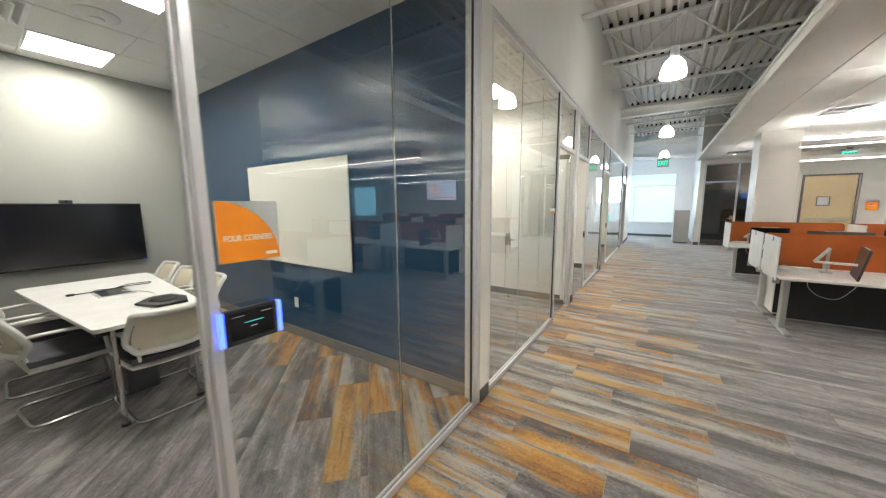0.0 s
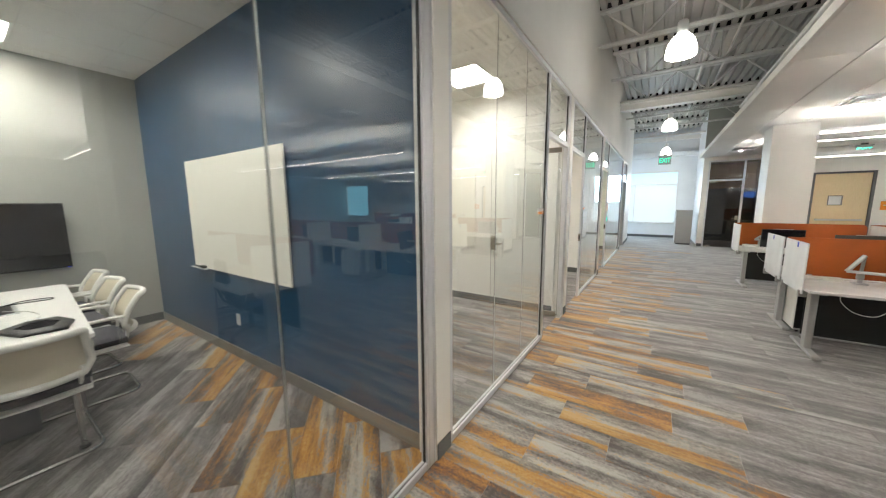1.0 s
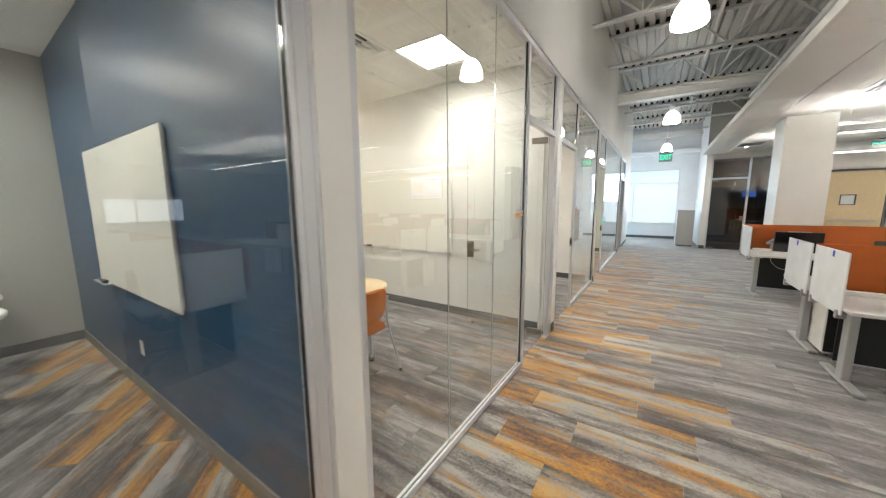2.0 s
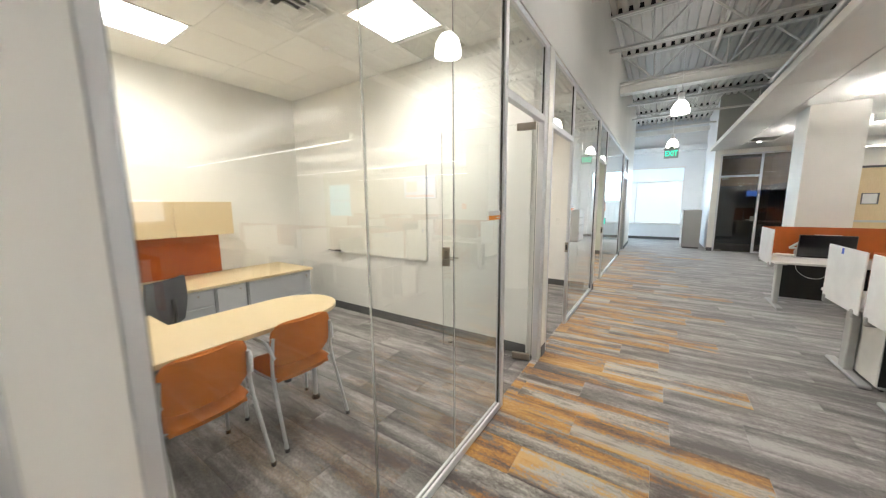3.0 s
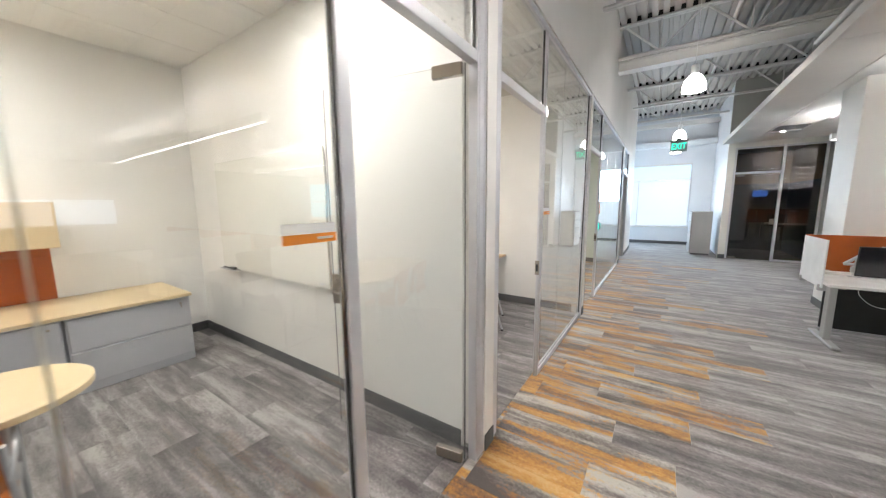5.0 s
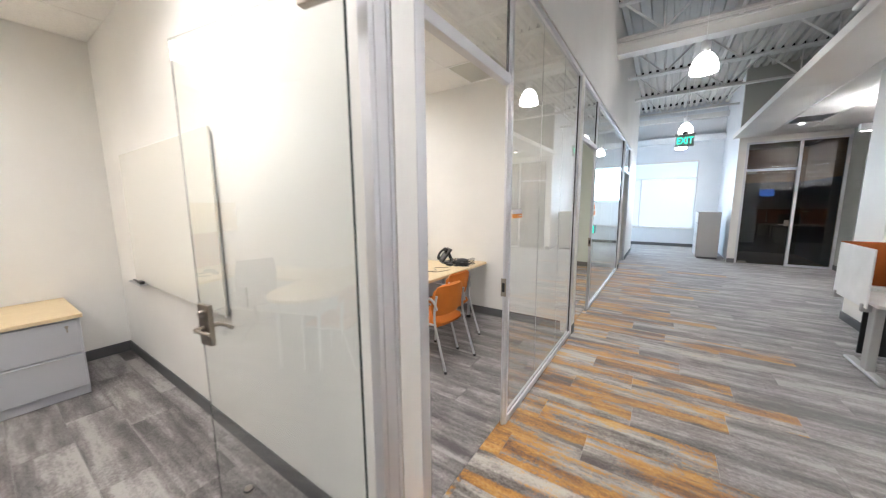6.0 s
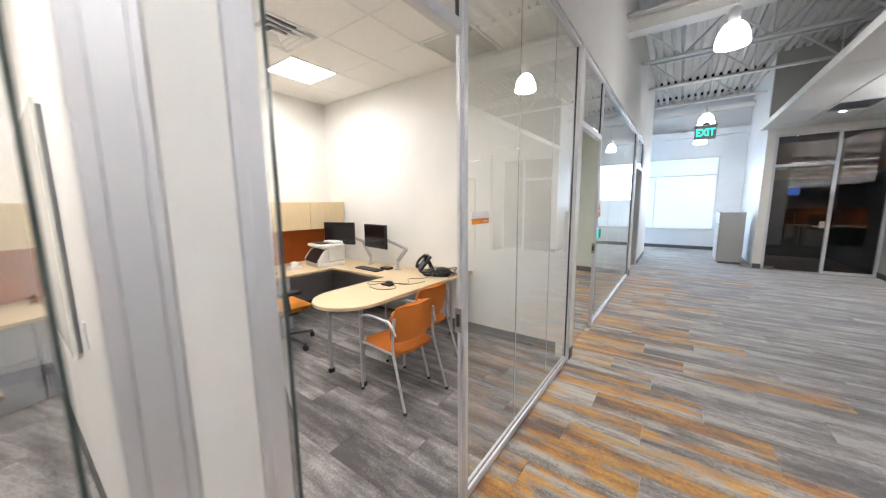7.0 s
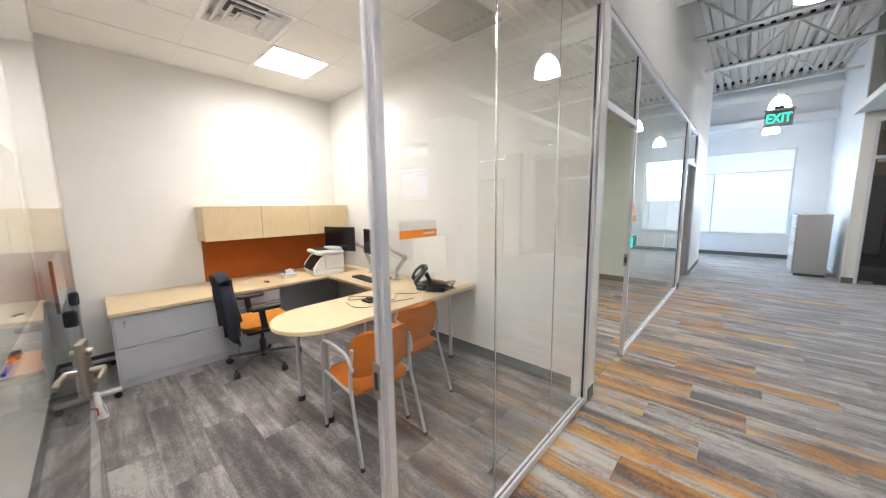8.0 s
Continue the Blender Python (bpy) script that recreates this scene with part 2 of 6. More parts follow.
def thing(name, m, label, category, group="", kind=""):
    """An empty at the thing's base, which carries its parts."""
    ob = new(name)
    ob.matrix_world = m if isinstance(m, Matrix) else Matrix.Translation(m)
    ob.empty_display_size = 0.05
    return tagged(ob, label, category, group, kind)


def solo(name, bm, mat, label, category, group="", kind="", smooth=None):
    return tagged(new(name, mesh_of(name, bm, mat, smooth)), label, category, group, kind)


def box(x0, x1, y0, y1, z0, z1, r=0.0, seg=1, bm=None):
    """A box, its edges rounded by r; added to bm where one is given."""
    own = bmesh.new()
    bmesh.ops.create_cube(own, size=1.0)
    for v in own.verts:
        v.co = Vector(((x0 + x1) / 2 + v.co.x * (x1 - x0), (y0 + y1) / 2 + v.co.y * (y1 - y0), (z0 + z1) / 2 + v.co.z * (z1 - z0)))
    if r:
        bmesh.ops.bevel(own, geom=own.edges[:], offset=r, segments=seg, profile=0.5, affect="EDGES")
    return merge(bm, own)


def merge(bm, own):
    if bm is None:
        return own
    me = bpy.data.meshes.new("tmp")
    own.to_mesh(me)
    own.free()
    bm.from_mesh(me)
    bpy.data.meshes.remove(me)
    return bm


def slab(points, z0, z1, r=0.0, seg=2, bm=None):
    """A flat plate of any outline."""
    own = bmesh.new()
    face = own.faces.new([own.verts.new((x, y, z0)) for x, y in points])
    up = bmesh.ops.extrude_face_region(own, geom=[face])
    for v in up["geom"]:
        if isinstance(v, bmesh.types.BMVert):
            v.co.z = z1
    if r:
        rim = [e for e in own.edges if abs(e.verts[0].co.z - e.verts[1].co.z) < 1e-6]
        bmesh.ops.bevel(own, geom=rim, offset=r, segments=seg, profile=0.5, affect="EDGES")
    return merge(bm, own)


def rounded(x0, x1, y0, y1, r, n=6):
    """The outline of a rectangle with round corners; r is one radius or four."""
    rs = r if isinstance(r, (tuple, list)) else (r,) * 4
    pts = []
    for (cx, cy, a0), q in zip(((x1, y1, 0), (x0, y1, 90), (x0, y0, 180), (x1, y0, 270)), rs):
        if q <= 0:
            pts.append((cx, cy))
            continue
        sx, sy = (-1 if cx == x1 else 1), (-1 if cy == y1 else 1)
        for i in range(n + 1):
            a = radians(a0 + 90 * i / n)
            pts.append((cx + sx * q + q * math.cos(a), cy + sy * q + q * math.sin(a)))
    return pts


def smooth_path(pts, n=5, closed=False):
    """Points on a soft curve through pts."""
    p = [Vector(q) for q in pts]
    out, k = [], len(p)
    for i in range(k if closed else k - 1):
        a = p[(i - 1) % k] if closed or i > 0 else p[0]
        b, c = p[i], p[(i + 1) % k]
        d = p[(i + 2) % k] if closed or i + 2 < k else p[-1]
        for j in range(n):
            t = j / n
            out.append(0.5 * ((2 * b) + (c - a) * t + (2 * a - 5 * b + 4 * c - d) * t * t + (3 * b - a - 3 * c + d) * t ** 3))
    if not closed:
        out.append(p[-1])
    return out


def bend(pts, r=0.05, n=4):
    """A polyline whose corners are rounded by r."""
    p = [Vector(q) for q in pts]
    out = [p[0]]
    for a, b, c in zip(p, p[1:], p[2:]):
        u, w = (a - b), (c - b)
        q = min(r, u.length * 0.45, w.length * 0.45)
        s, e = b + u.normalized() * q, b + w.normalized() * q
        for i in range(n + 1):
            t = i / n
            out.append((1 - t) ** 2 * s + 2 * t * (1 - t) * b + t * t * e)
    out.append(p[-1])
    return out


def tube(pts, r, seg=8, bm=None, flat=1.0, closed=False):
    """A round bar along pts; flat squeezes its section."""
    own = bmesh.new()
    p = [Vector(q) for q in pts]
    rings, side = [], None
    for i, q in enumerate(p):
        if closed:
            d = (p[(i + 1) % len(p)] - p[i - 1]).normalized()
        else:
            d = (p[min(i + 1, len(p) - 1)] - p[max(i - 1, 0)]).normalized()
        if side is None:
            side = d.cross(Vector((0, 0, 1)) if abs(d.z) < 0.9 else Vector((1, 0, 0))).normalized()
        side = (side - d * side.dot(d)).normalized()
        up = d.cross(side)
        rings.append([own.verts.new(q + side * (r * math.cos(a)) + up * (r * flat * math.sin(a)))
                      for a in (2 * math.pi * k / seg for k in range(seg))])
    pairs = list(zip(rings, rings[1:])) + ([(rings[-1], rings[0])] if closed else [])
    for a, b in pairs:
        for k in range(seg):
            own.faces.new((a[k], a[(k + 1) % seg], b[(k + 1) % seg], b[k]))
    if not closed:
        own.faces.new(rings[0][::-1])
        own.faces.new(rings[-1])
    return merge(bm, own)


def lathe(profile, n=24, bm=None, at=(0, 0, 0)):
    """A turned body: profile is (radius, height) pairs from the bottom up."""
    own = bmesh.new()
    rings = []
    for r, z in profile:
        if r < 1e-5:
            rings.append([own.verts.new((at[0], at[1], at[2] + z))])
        else:
            rings.append([own.verts.new((at[0] + r * math.cos(a), at[1] + r * math.sin(a), at[2] + z)) for a in (2 * math.pi * k / n for k in range(n))])
    for a, b in zip(rings, rings[1:]):
        for k in range(n):
            j = (k + 1) % n
            if len(a) == 1 and len(b) == 1:
                continue
            if len(a) == 1:
                own.faces.new((a[0], b[j], b[k]))
            elif len(b) == 1:
                own.faces.new((a[k], a[j], b[0]))
            else:
                own.faces.new((a[k], a[j], b[j], b[k]))
    for ring, flip in ((rings[0], True), (rings[-1], False)):
        if len(ring) > 1:
            own.faces.new(ring[::-1] if flip else ring)
    return merge(bm, own)


def shell(fn, nu, nv, thick, bm=None):
    """A curved sheet fn(u, v), u and v from 0 to 1, with a thickness."""
    own = bmesh.new()
    grid = [[Vector(fn(i / nu, j / nv)) for j in range(nv + 1)] for i in range(nu + 1)]

    def normal(i, j):
        a = grid[min(i + 1, nu)][j] - grid[max(i - 1, 0)][j]
        b = grid[i][min(j + 1, nv)] - grid[i][max(j - 1, 0)]
        return a.cross(b).normalized()

    front = [[own.verts.new(grid[i][j] + normal(i, j) * thick / 2) for j in range(nv + 1)] for i in range(nu + 1)]
    back = [[own.verts.new(grid[i][j] - normal(i, j) * thick / 2) for j in range(nv + 1)] for i in range(nu + 1)]
    for i in range(nu):
        for j in range(nv):
            own.faces.new((front[i][j], front[i + 1][j], front[i + 1][j + 1], front[i][j + 1]))
            own.faces.new((back[i][j], back[i][j + 1], back[i + 1][j + 1], back[i + 1][j]))
    for i in range(nu):
        for j in (0, nv):
            own.faces.new((front[i][j], back[i][j], back[i + 1][j], front[i + 1][j]))
    for j in range(nv):
        for i in (0, nu):
            own.faces.new((front[i][j], front[i][j + 1], back[i][j + 1], back[i][j]))
    return merge(bm, own)


def wall(name, x0, x1, y0, y1, z0, z1, mat, label):
    return solo(name, box(x0, x1, y0, y1, z0, z1), mat, label, "wall", kind="structure")


def letters(body, size, mat, m, name, parent=None, depth=0.0008, wide=1.0, bold=0.014):
    cu = bpy.data.curves.new(name, "FONT")
    cu.offset = size * bold
    cu.body, cu.size, cu.extrude, cu.align_x, cu.align_y = body, size, depth, "CENTER", "CENTER"
    tmp = bpy.data.objects.new(name, cu)
    scene.collection.objects.link(tmp)
    dg = bpy.context.evaluated_depsgraph_get()
    me = bpy.data.meshes.new_from_object(tmp.evaluated_get(dg))
    bpy.data.objects.remove(tmp)
    bpy.data.curves.remove(cu)
    me.transform(Matrix.Diagonal((wide, 1, 1, 1)))
    me.materials.clear()
    me.materials.append(mat)
    ob = new(name, me)
    ob.parent = parent
    ob.matrix_local = m
    return ob

# ---------------------------------------------------------------- the shell of the place
XF, XB, XP = -0.92, -0.968, -0.944      # corridor face, room face and glass line of the glazed fronts
CEIL = 3.04
DECK_Z = 4.55

solo("ground_slab", box(-8, 15, -24, 19, -0.25, -0.012), WALL_GREY, "grey concrete slab under the carpet", "floor", kind="structure")

# corridor wall over the glazed fronts, with its plaster piers
wall("wall_corridor", -1.05, -0.912, -24.0, 16.0, 2.862, DECK_Z + 0.1, WALL_WHITE, "white painted plaster wall over the glazed office fronts")
for nm, a, b in (("wall_pier_1", 2.210, 2.355), ("wall_pier_2", 5.248, 5.368), ("wall_pier_3", 8.172, 8.282), ("wall_pier_4", 12.552, 12.75), ("wall_pier_5", 14.05, 16.0)):
    wall(nm, -1.05, -0.914, a, b, 0.0, 2.860, WALL_WHITE, "white painted plaster pier between two glazed fronts")
    solo("baseboard", box(-0.914, -0.906, a, b, 0.0, 0.105, 0.002), BASE, "dark grey rubber base on a white pier", "baseboard", kind="structure")
wall("wall_corridor_south", -1.05, -0.914, -24.0, -0.55, 0.0, 2.860, WALL_WHITE, "white painted plaster wall along the corridor")

# the three offices and the huddle room
wall("wall_blue", -5.4, -1.05, 2.23, 2.285, 0, CEIL + 0.1, WALL_BLUE, "satin dark blue accent wall of the meeting room")
wall("wall_office_1_south", -4.72, -1.05, 2.287, 2.355, 0, CEIL + 0.1, WALL_WHITE, "warm white painted office wall")
wall("wall_meeting_back", -5.5, -5.4, -0.7, 2.285, 0, CEIL + 0.1, WALL_GREY, "grey painted wall behind the wall display")
wall("wall_meeting_south", -5.4, -1.05, -0.7, -0.6, 0, CEIL + 0.1, WALL_GREY, "grey painted meeting room wall")
wall("wall_office_1_back", -4.82, -4.72, 2.287, 5.30, 0, CEIL + 0.1, WALL_WHITE, "warm white painted office wall")
wall("wall_office_1_north", -4.72, -1.05, 5.22, 5.295, 0, CEIL + 0.1, WALL_WHITE, "warm white painted office wall with a whiteboard")
wall("wall_office_2_south", -4.72, -1.05, 5.297, 5.345, 0, CEIL + 0.1, WALL_WHITE, "white painted office wall")
wall("wall_office_2_back", -4.82, -4.72, 5.302, 8.33, 0, CEIL + 0.1, WALL_WHITE, "white painted office wall")
wall("wall_office_2_north", -4.72, -1.05, 8.255, 8.32, 0, CEIL + 0.1, WALL_WHITE, "white painted office wall")
wall("wall_huddle_south", -4.72, -1.05, 8.322, 8.38, 0, CEIL + 0.1, WALL_GREEN, "pale green painted wall")
wall("wall_huddle_back", -4.82, -4.72, 8.332, 12.75, 0, CEIL + 0.1, WALL_GREEN, "pale green painted wall")
wall("wall_huddle_north", -4.72, -1.05, 12.62, 12.72, 0, CEIL + 0.1, WALL_GREEN, "pale green painted wall")
# charcoal colour stands in for the lack of light in this room
wall("wall_store_back", -2.9, -2.8, 12.75, 15.9, 0, CEIL + 0.1, FILE_DARK, "wall of an unlit room with the gloom put into its colour")
wall("wall_store_north", -2.8, -1.05, 15.0, 15.1, 0, CEIL + 0.1, FILE_DARK, "wall of an unlit room with the gloom put into its colour")

for nm, x0, x1, y0, y1, mt in (
        ("blue", -5.39, -1.06, 2.220, 2.230, BASE_TAUPE), ("meeting_back", -5.40, -5.39, -0.6, 2.23, BASE),
        ("office_1_north", -4.72, -1.06, 5.210, 5.220, BASE), ("office_1_back", -4.72, -4.71, 2.36, 5.21, BASE),
        ("office_2_north", -4.72, -1.06, 8.245, 8.255, BASE), ("office_2_back", -4.72, -4.71, 5.355, 8.245, BASE),
        ("office_2_south", -4.71, -1.06, 5.345, 5.355, BASE), ("huddle_north", -4.7, -1.06, 12.61, 12.62, BASE_TAUPE)):
    solo("baseboard", box(x0, x1, y0, y1, 0.0, 0.105, 0.002), mt, "dark grey rubber base along the wall", "baseboard", kind="structure")


def tiled_ceiling(name, x0, x1, y0, y1, xs, ys, holes):
    """Lay-in boards on a metal grid; holes are the cells of lamps and vents."""
    bm = bmesh.new()
    xs = sorted({x0, x1, *[v for v in xs if x0 < v < x1]})
    ys = sorted({y0, y1, *[v for v in ys if y0 < v < y1]})
    for a, b in zip(xs, xs[1:]):
        for c, d in zip(ys, ys[1:]):
            if any(abs((a + b) / 2 - h) < 0.2 and abs((c + d) / 2 - k) < 0.2 for h, k in holes):
                continue
            box(a + 0.006, b - 0.006, c + 0.0018, d - 0.0018, CEIL, CEIL + 0.02, bm=bm)
    ob = solo(name, bm, TILE, "white mineral fibre lay-in ceiling boards", "ceiling", kind="structure")
    grid = bmesh.new()
    for a in xs:
        box(a - 0.008, a + 0.008, y0, y1, CEIL + 0.003, CEIL + 0.014, bm=grid)
    for c in ys:
        box(x0, x1, c - 0.008, c + 0.008, CEIL + 0.0034, CEIL + 0.0144, bm=grid)
    part("grid", grid, TILE_GRID, ob)
    part("backing", box(x0, x1, y0, y1, CEIL + 0.1, CEIL + 0.14), TILE_GRID, ob)
    return ob


def steps(a, n, d=0.6):
    return [a + i * d for i in range(n)]


GX = steps(-4.7, 7)
tiled_ceiling("ceiling_meeting", -5.4, -1.05, -0.6, 2.23, steps(-5.15, 8), steps(-0.52, 6), [(-4.85, 0.98), (-3.05, 0.98), (-4.25, 0.38)])
tiled_ceiling("ceiling_office_1", -4.72, -1.05, 2.357, 5.218, GX, steps(2.35, 6), [(-3.8, 3.25), (-2.0, 4.45), (-2.6, 3.85), (-2.0, 4.95)])
tiled_ceiling("ceiling_office_2", -4.72, -1.05, 5.347, 8.253, GX, steps(5.24, 6), [(-3.8, 7.34), (-3.2, 6.74), (-2.0, 7.94), (-2.0, 6.14)])
tiled_ceiling("ceiling_huddle", -4.72, -1.05, 8.382, 12.618, GX, steps(8.3, 8), [(-2.0, 9.8)])
solo("ceiling_store", box(-2.8, -1.05, 12.752, 15.0, CEIL, CEIL + 0.05), TILE, "white ceiling of an unlit room", "ceiling", kind="structure")


def troffer(x, y):
    t = thing("ceiling_light", (x, y, CEIL), "square white troffer with a glowing flat lens", "ceiling light", "ceiling troffers")
    h = 0.296
    bm = bmesh.new()
    for s in (-1, 1):
        box(-h, h, s * (h - 0.012) - 0.012, s * (h - 0.012) + 0.012, -0.004, 0.07, bm=bm)
        box(s * (h - 0.012) - 0.012, s * (h - 0.012) + 0.012, -h + 0.024, h - 0.024, -0.004, 0.07, bm=bm)
    part("frame", bm, FIXTURE, t)
    part("diffuser", box(-h + 0.025, h - 0.025, -h + 0.025, h - 0.025, 0.044, 0.056), TROFFER, t, "glowing warm white lens")
    lamp = new("troffer_lamp", bpy.data.lights.new("troffer_lamp", "AREA"))
    lamp.data.shape, lamp.data.size, lamp.data.energy, lamp.data.spread = "SQUARE", 2 * h - 0.06, PANEL_WATTS, radians(PANEL_SPREAD)
    lamp.data.color = (1.0, 0.955, 0.87)
    lamp.matrix_world = pose(x, y, CEIL + 0.0425)


for x, y in ((-4.85, 0.98), (-3.05, 0.98), (-3.8, 3.25), (-2.0, 4.45), (-3.8, 7.34), (-2.0, 6.14), (-2.0, 9.8), (-2.0, 11.6)):
    troffer(x, y)


def square_ring(profile):
    """A closed outline of (half width, height) swept round a square."""
    bm = bmesh.new()
    rings = [[bm.verts.new((sx * h, sy * h, z)) for sx, sy in ((-1, -1), (1, -1), (1, 1), (-1, 1))] for h, z in profile]
    for p, q in zip(rings, rings[1:] + rings[:1]):
        for j in range(4):
            bm.faces.new((p[j], p[(j + 1) % 4], q[(j + 1) % 4], q[j]))
    bmesh.ops.recalc_face_normals(bm, faces=bm.faces[:])
    return bm


def ceiling_vent(x, y, z=CEIL, mat=None, back=None):
    """A square diffuser of nested sloping rings round a middle pan."""
    t = thing("ceiling_vent", (x, y, z), "silver square ceiling diffuser with nested louvre rings" if mat else "white square ceiling diffuser with nested louvre rings", "air vent", "ceiling vents")
    part("backing", box(-0.28, 0.28, -0.28, 0.28, 0.075, 0.08), back or VENT_WHITE, t)
    part("throat", box(-0.13, 0.13, -0.13, 0.13, 0.064, 0.074), FILE_DARK, t, "dark duct opening")
    for nm, h, lip, drop in (("frame", 0.296, 0.034, 0.004), ("louvre", 0.216, 0.012, 0.016), ("louvre", 0.152, 0.012, 0.020), ("louvre", 0.088, 0.012, 0.022)):
        k = h - lip - 0.040
        part(nm, square_ring([(h, -drop), (h - lip, -drop), (k, 0.040 - drop), (k, 0.046 - drop), (h - lip, 0.005 - drop), (h, 0.004 - drop)]), mat or VENT_WHITE, t)
    part("pan", box(-0.035, 0.035, -0.035, 0.035, 0.014, 0.018), mat or VENT_WHITE, t)


for x, y in ((-4.25, 0.38), (-2.6, 3.85), (-3.2, 6.74)):
    ceiling_vent(x, y)


def return_grille(x, y, hy):
    t = thing("return_grille", (x, y, CEIL), "white perforated return air grille in the ceiling", "air vent")
    bm = bmesh.new()
    for s in (-1, 1):
        box(-0.296, 0.296, s * (hy - 0.012) - 0.012, s * (hy - 0.012) + 0.012, -0.004, 0.02, bm=bm)
        box(s * 0.284 - 0.012, s * 0.284 + 0.012, -hy + 0.024, hy - 0.024, -0.004, 0.02, bm=bm)
    part("frame", bm, FIXTURE, t)
    part("backing", box(-0.27, 0.27, -hy + 0.025, hy - 0.025, 0.016, 0.02), FILE_GREY, t)
    part("perforated_panel", box(-0.271, 0.271, -hy + 0.0245, hy - 0.0245, 0.002, 0.008), PERFORATED, t, "grey perforated sheet")


return_grille(-2.0, 4.985, 0.225)
return_grille(-2.0, 7.94, 0.296)


def puck(name, x, y, r, h, label, category):
    t = thing(name, (x, y, CEIL), label, category)
    part("body", lathe([(0.0, -h), (r * 0.55, -h), (r * 0.8, -h * 0.75), (r, -h * 0.2), (r, 0.0)]), FIXTURE, t, smooth=40)
    if r > 0.06:
        part("sensor", lathe([(0.0, -h - 0.012), (r * 0.28, -h - 0.01), (r * 0.32, -h)], 16), FIXTURE, t, smooth=40)


puck("smoke_detector", -3.75, 0.98, 0.14, 0.03, "white round ceiling speaker with a small sensor", "ceiling fitting")
puck("sprinkler", -3.1, 1.62, 0.045, 0.02, "white concealed sprinkler cap", "sprinkler")
puck("sprinkler", -3.5, 6.14, 0.04, 0.02, "white concealed sprinkler cap", "sprinkler")
puck("sprinkler", -2.9, 4.45, 0.04, 0.02, "white concealed sprinkler cap", "sprinkler")


# ---------------------------------------------------------------- glazed fronts
def member(name, y0, y1, z0, z1, parent, x0=XB, x1=XF):
    return part(name, box(x0, x1, y0, y1, z0, z1, 0.003), ALU, parent)


def channel(name, y0, y1, z0, z1, parent):
    """An extruded upright with two shadow grooves on its corridor face."""
    w, d, g = y1 - y0, 0.005, 0.0022
    pts = [(XB, y0), (XB, y1), (XF, y1)]
    for k in (0.80, 0.24):
        c = y0 + w * k
        pts += [(XF, c + g), (XF - d, c + g), (XF - d, c - g), (XF, c - g)]
    pts.append((XF, y0))
    return part(name, slab(pts[::-1], z0, z1), ALU, parent)


def slim_post(y0, y1, z1, parent):
    """A door post: rounded nose towards the opening, with a dark groove where the stop meets it."""
    pts = [(XB + 0.012, y0 + 0.016), (XB + 0.012, y1), (XF, y1), (XF, y0 + 0.026), (XF - 0.002, y0 + 0.021), (XF - 0.008, y0 + 0.021), (XF - 0.008, y0 + 0.016)]
    part("post", slab(pts[::-1], 0, z1), ALU, parent)
    part("stop", box(XB + 0.016, XF - 0.012, y0 + 0.004, y0 + 0.0155, 0, z1, 0.004, 2), ALU, parent)


def glazed_front(name, y0, y1, joints, door=None, glass=GLASS, end=0.04):
    """An aluminium framed front from y0 to y1; door is the opening's two edges."""
    g = tagged(new(name), "anodised aluminium framed glass office front", "glass partition", kind="structure")
    top, sill, w = 2.858, 0.045, 0.04
    member("head", y0, y1, top - 0.045, top, g)
    if not door or door[0] - 0.10 > y0:
        member("jamb", y0, y0 + w, 0, top - 0.045, g)
    (channel if end > 0.05 else member)("jamb", y1 - end, y1, 0, top - 0.045, g)
    fixed = []
    if door:
        a, b = door
        near = a - 0.05 > y0 + 0.05
        if near:
            member("post", a - 0.05, a, 0, top - 0.045, g)
            fixed.append((y0 + w, a - 0.05))
        else:
            member("post", y0, a, 0, top - 0.045, g)
            if a - y0 > 0.06:
                member("cover_strip", y0, y0 + 0.030, 0, top - 0.045, g, XF, XF + 0.005)
        if b + 0.05 < y1 - end - 0.02:
            slim_post(b, b + 0.05, top - 0.045, g)
            fixed.append((b + 0.05, y1 - end))
        member("transom", a, b, 2.205, 2.262, g)
        panes = [(a, b, 2.262, top - 0.045)]
    else:
        fixed.append((y0 + w, y1 - end))
        panes = []
    for a, b in fixed:
        member("sill", a, b, 0, sill, g, XP + 0.008, XF)
        member("sill", a, b, 0, sill, g, XB, XP - 0.008)
        part("gasket", box(XP - 0.008, XP + 0.008, a, b, 0, sill - 0.012), GASKET, g)
        cuts = [a, *[j for j in joints if a < j < b], b]
        for c, d in zip(cuts, cuts[1:]):
            panes.append((c, d, sill - 0.012, top - 0.045))
        for j in cuts[1:-1]:
            part("joint", box(XP - 0.005, XP + 0.005, j - 0.0028, j + 0.0028, sill, top - 0.046), GLASS_EDGE, g)
    for c, d, z0, z1 in panes:
        p = part("pane", box(XP - 0.005, XP + 0.005, c + 0.004, d - 0.004, z0, z1), glass, g, "clear glass pane")
        p.visible_shadow = False
        bm = bmesh.new()
        for s in (-1, 1):
            x = XP + s * 0.008
            for u in (c, d):
                if any(abs(u - j) < 0.01 for j in joints):
                    continue
                k = 1 if u == c else -1
                box(x - 0.003, x + 0.003, min(u, u + k * 0.005), max(u, u + k * 0.005), z0 + 0.012, z1, bm=bm)
        if bm.faces:
            part("gasket", bm, GASKET, g)
        else:
            bm.free()
    return g


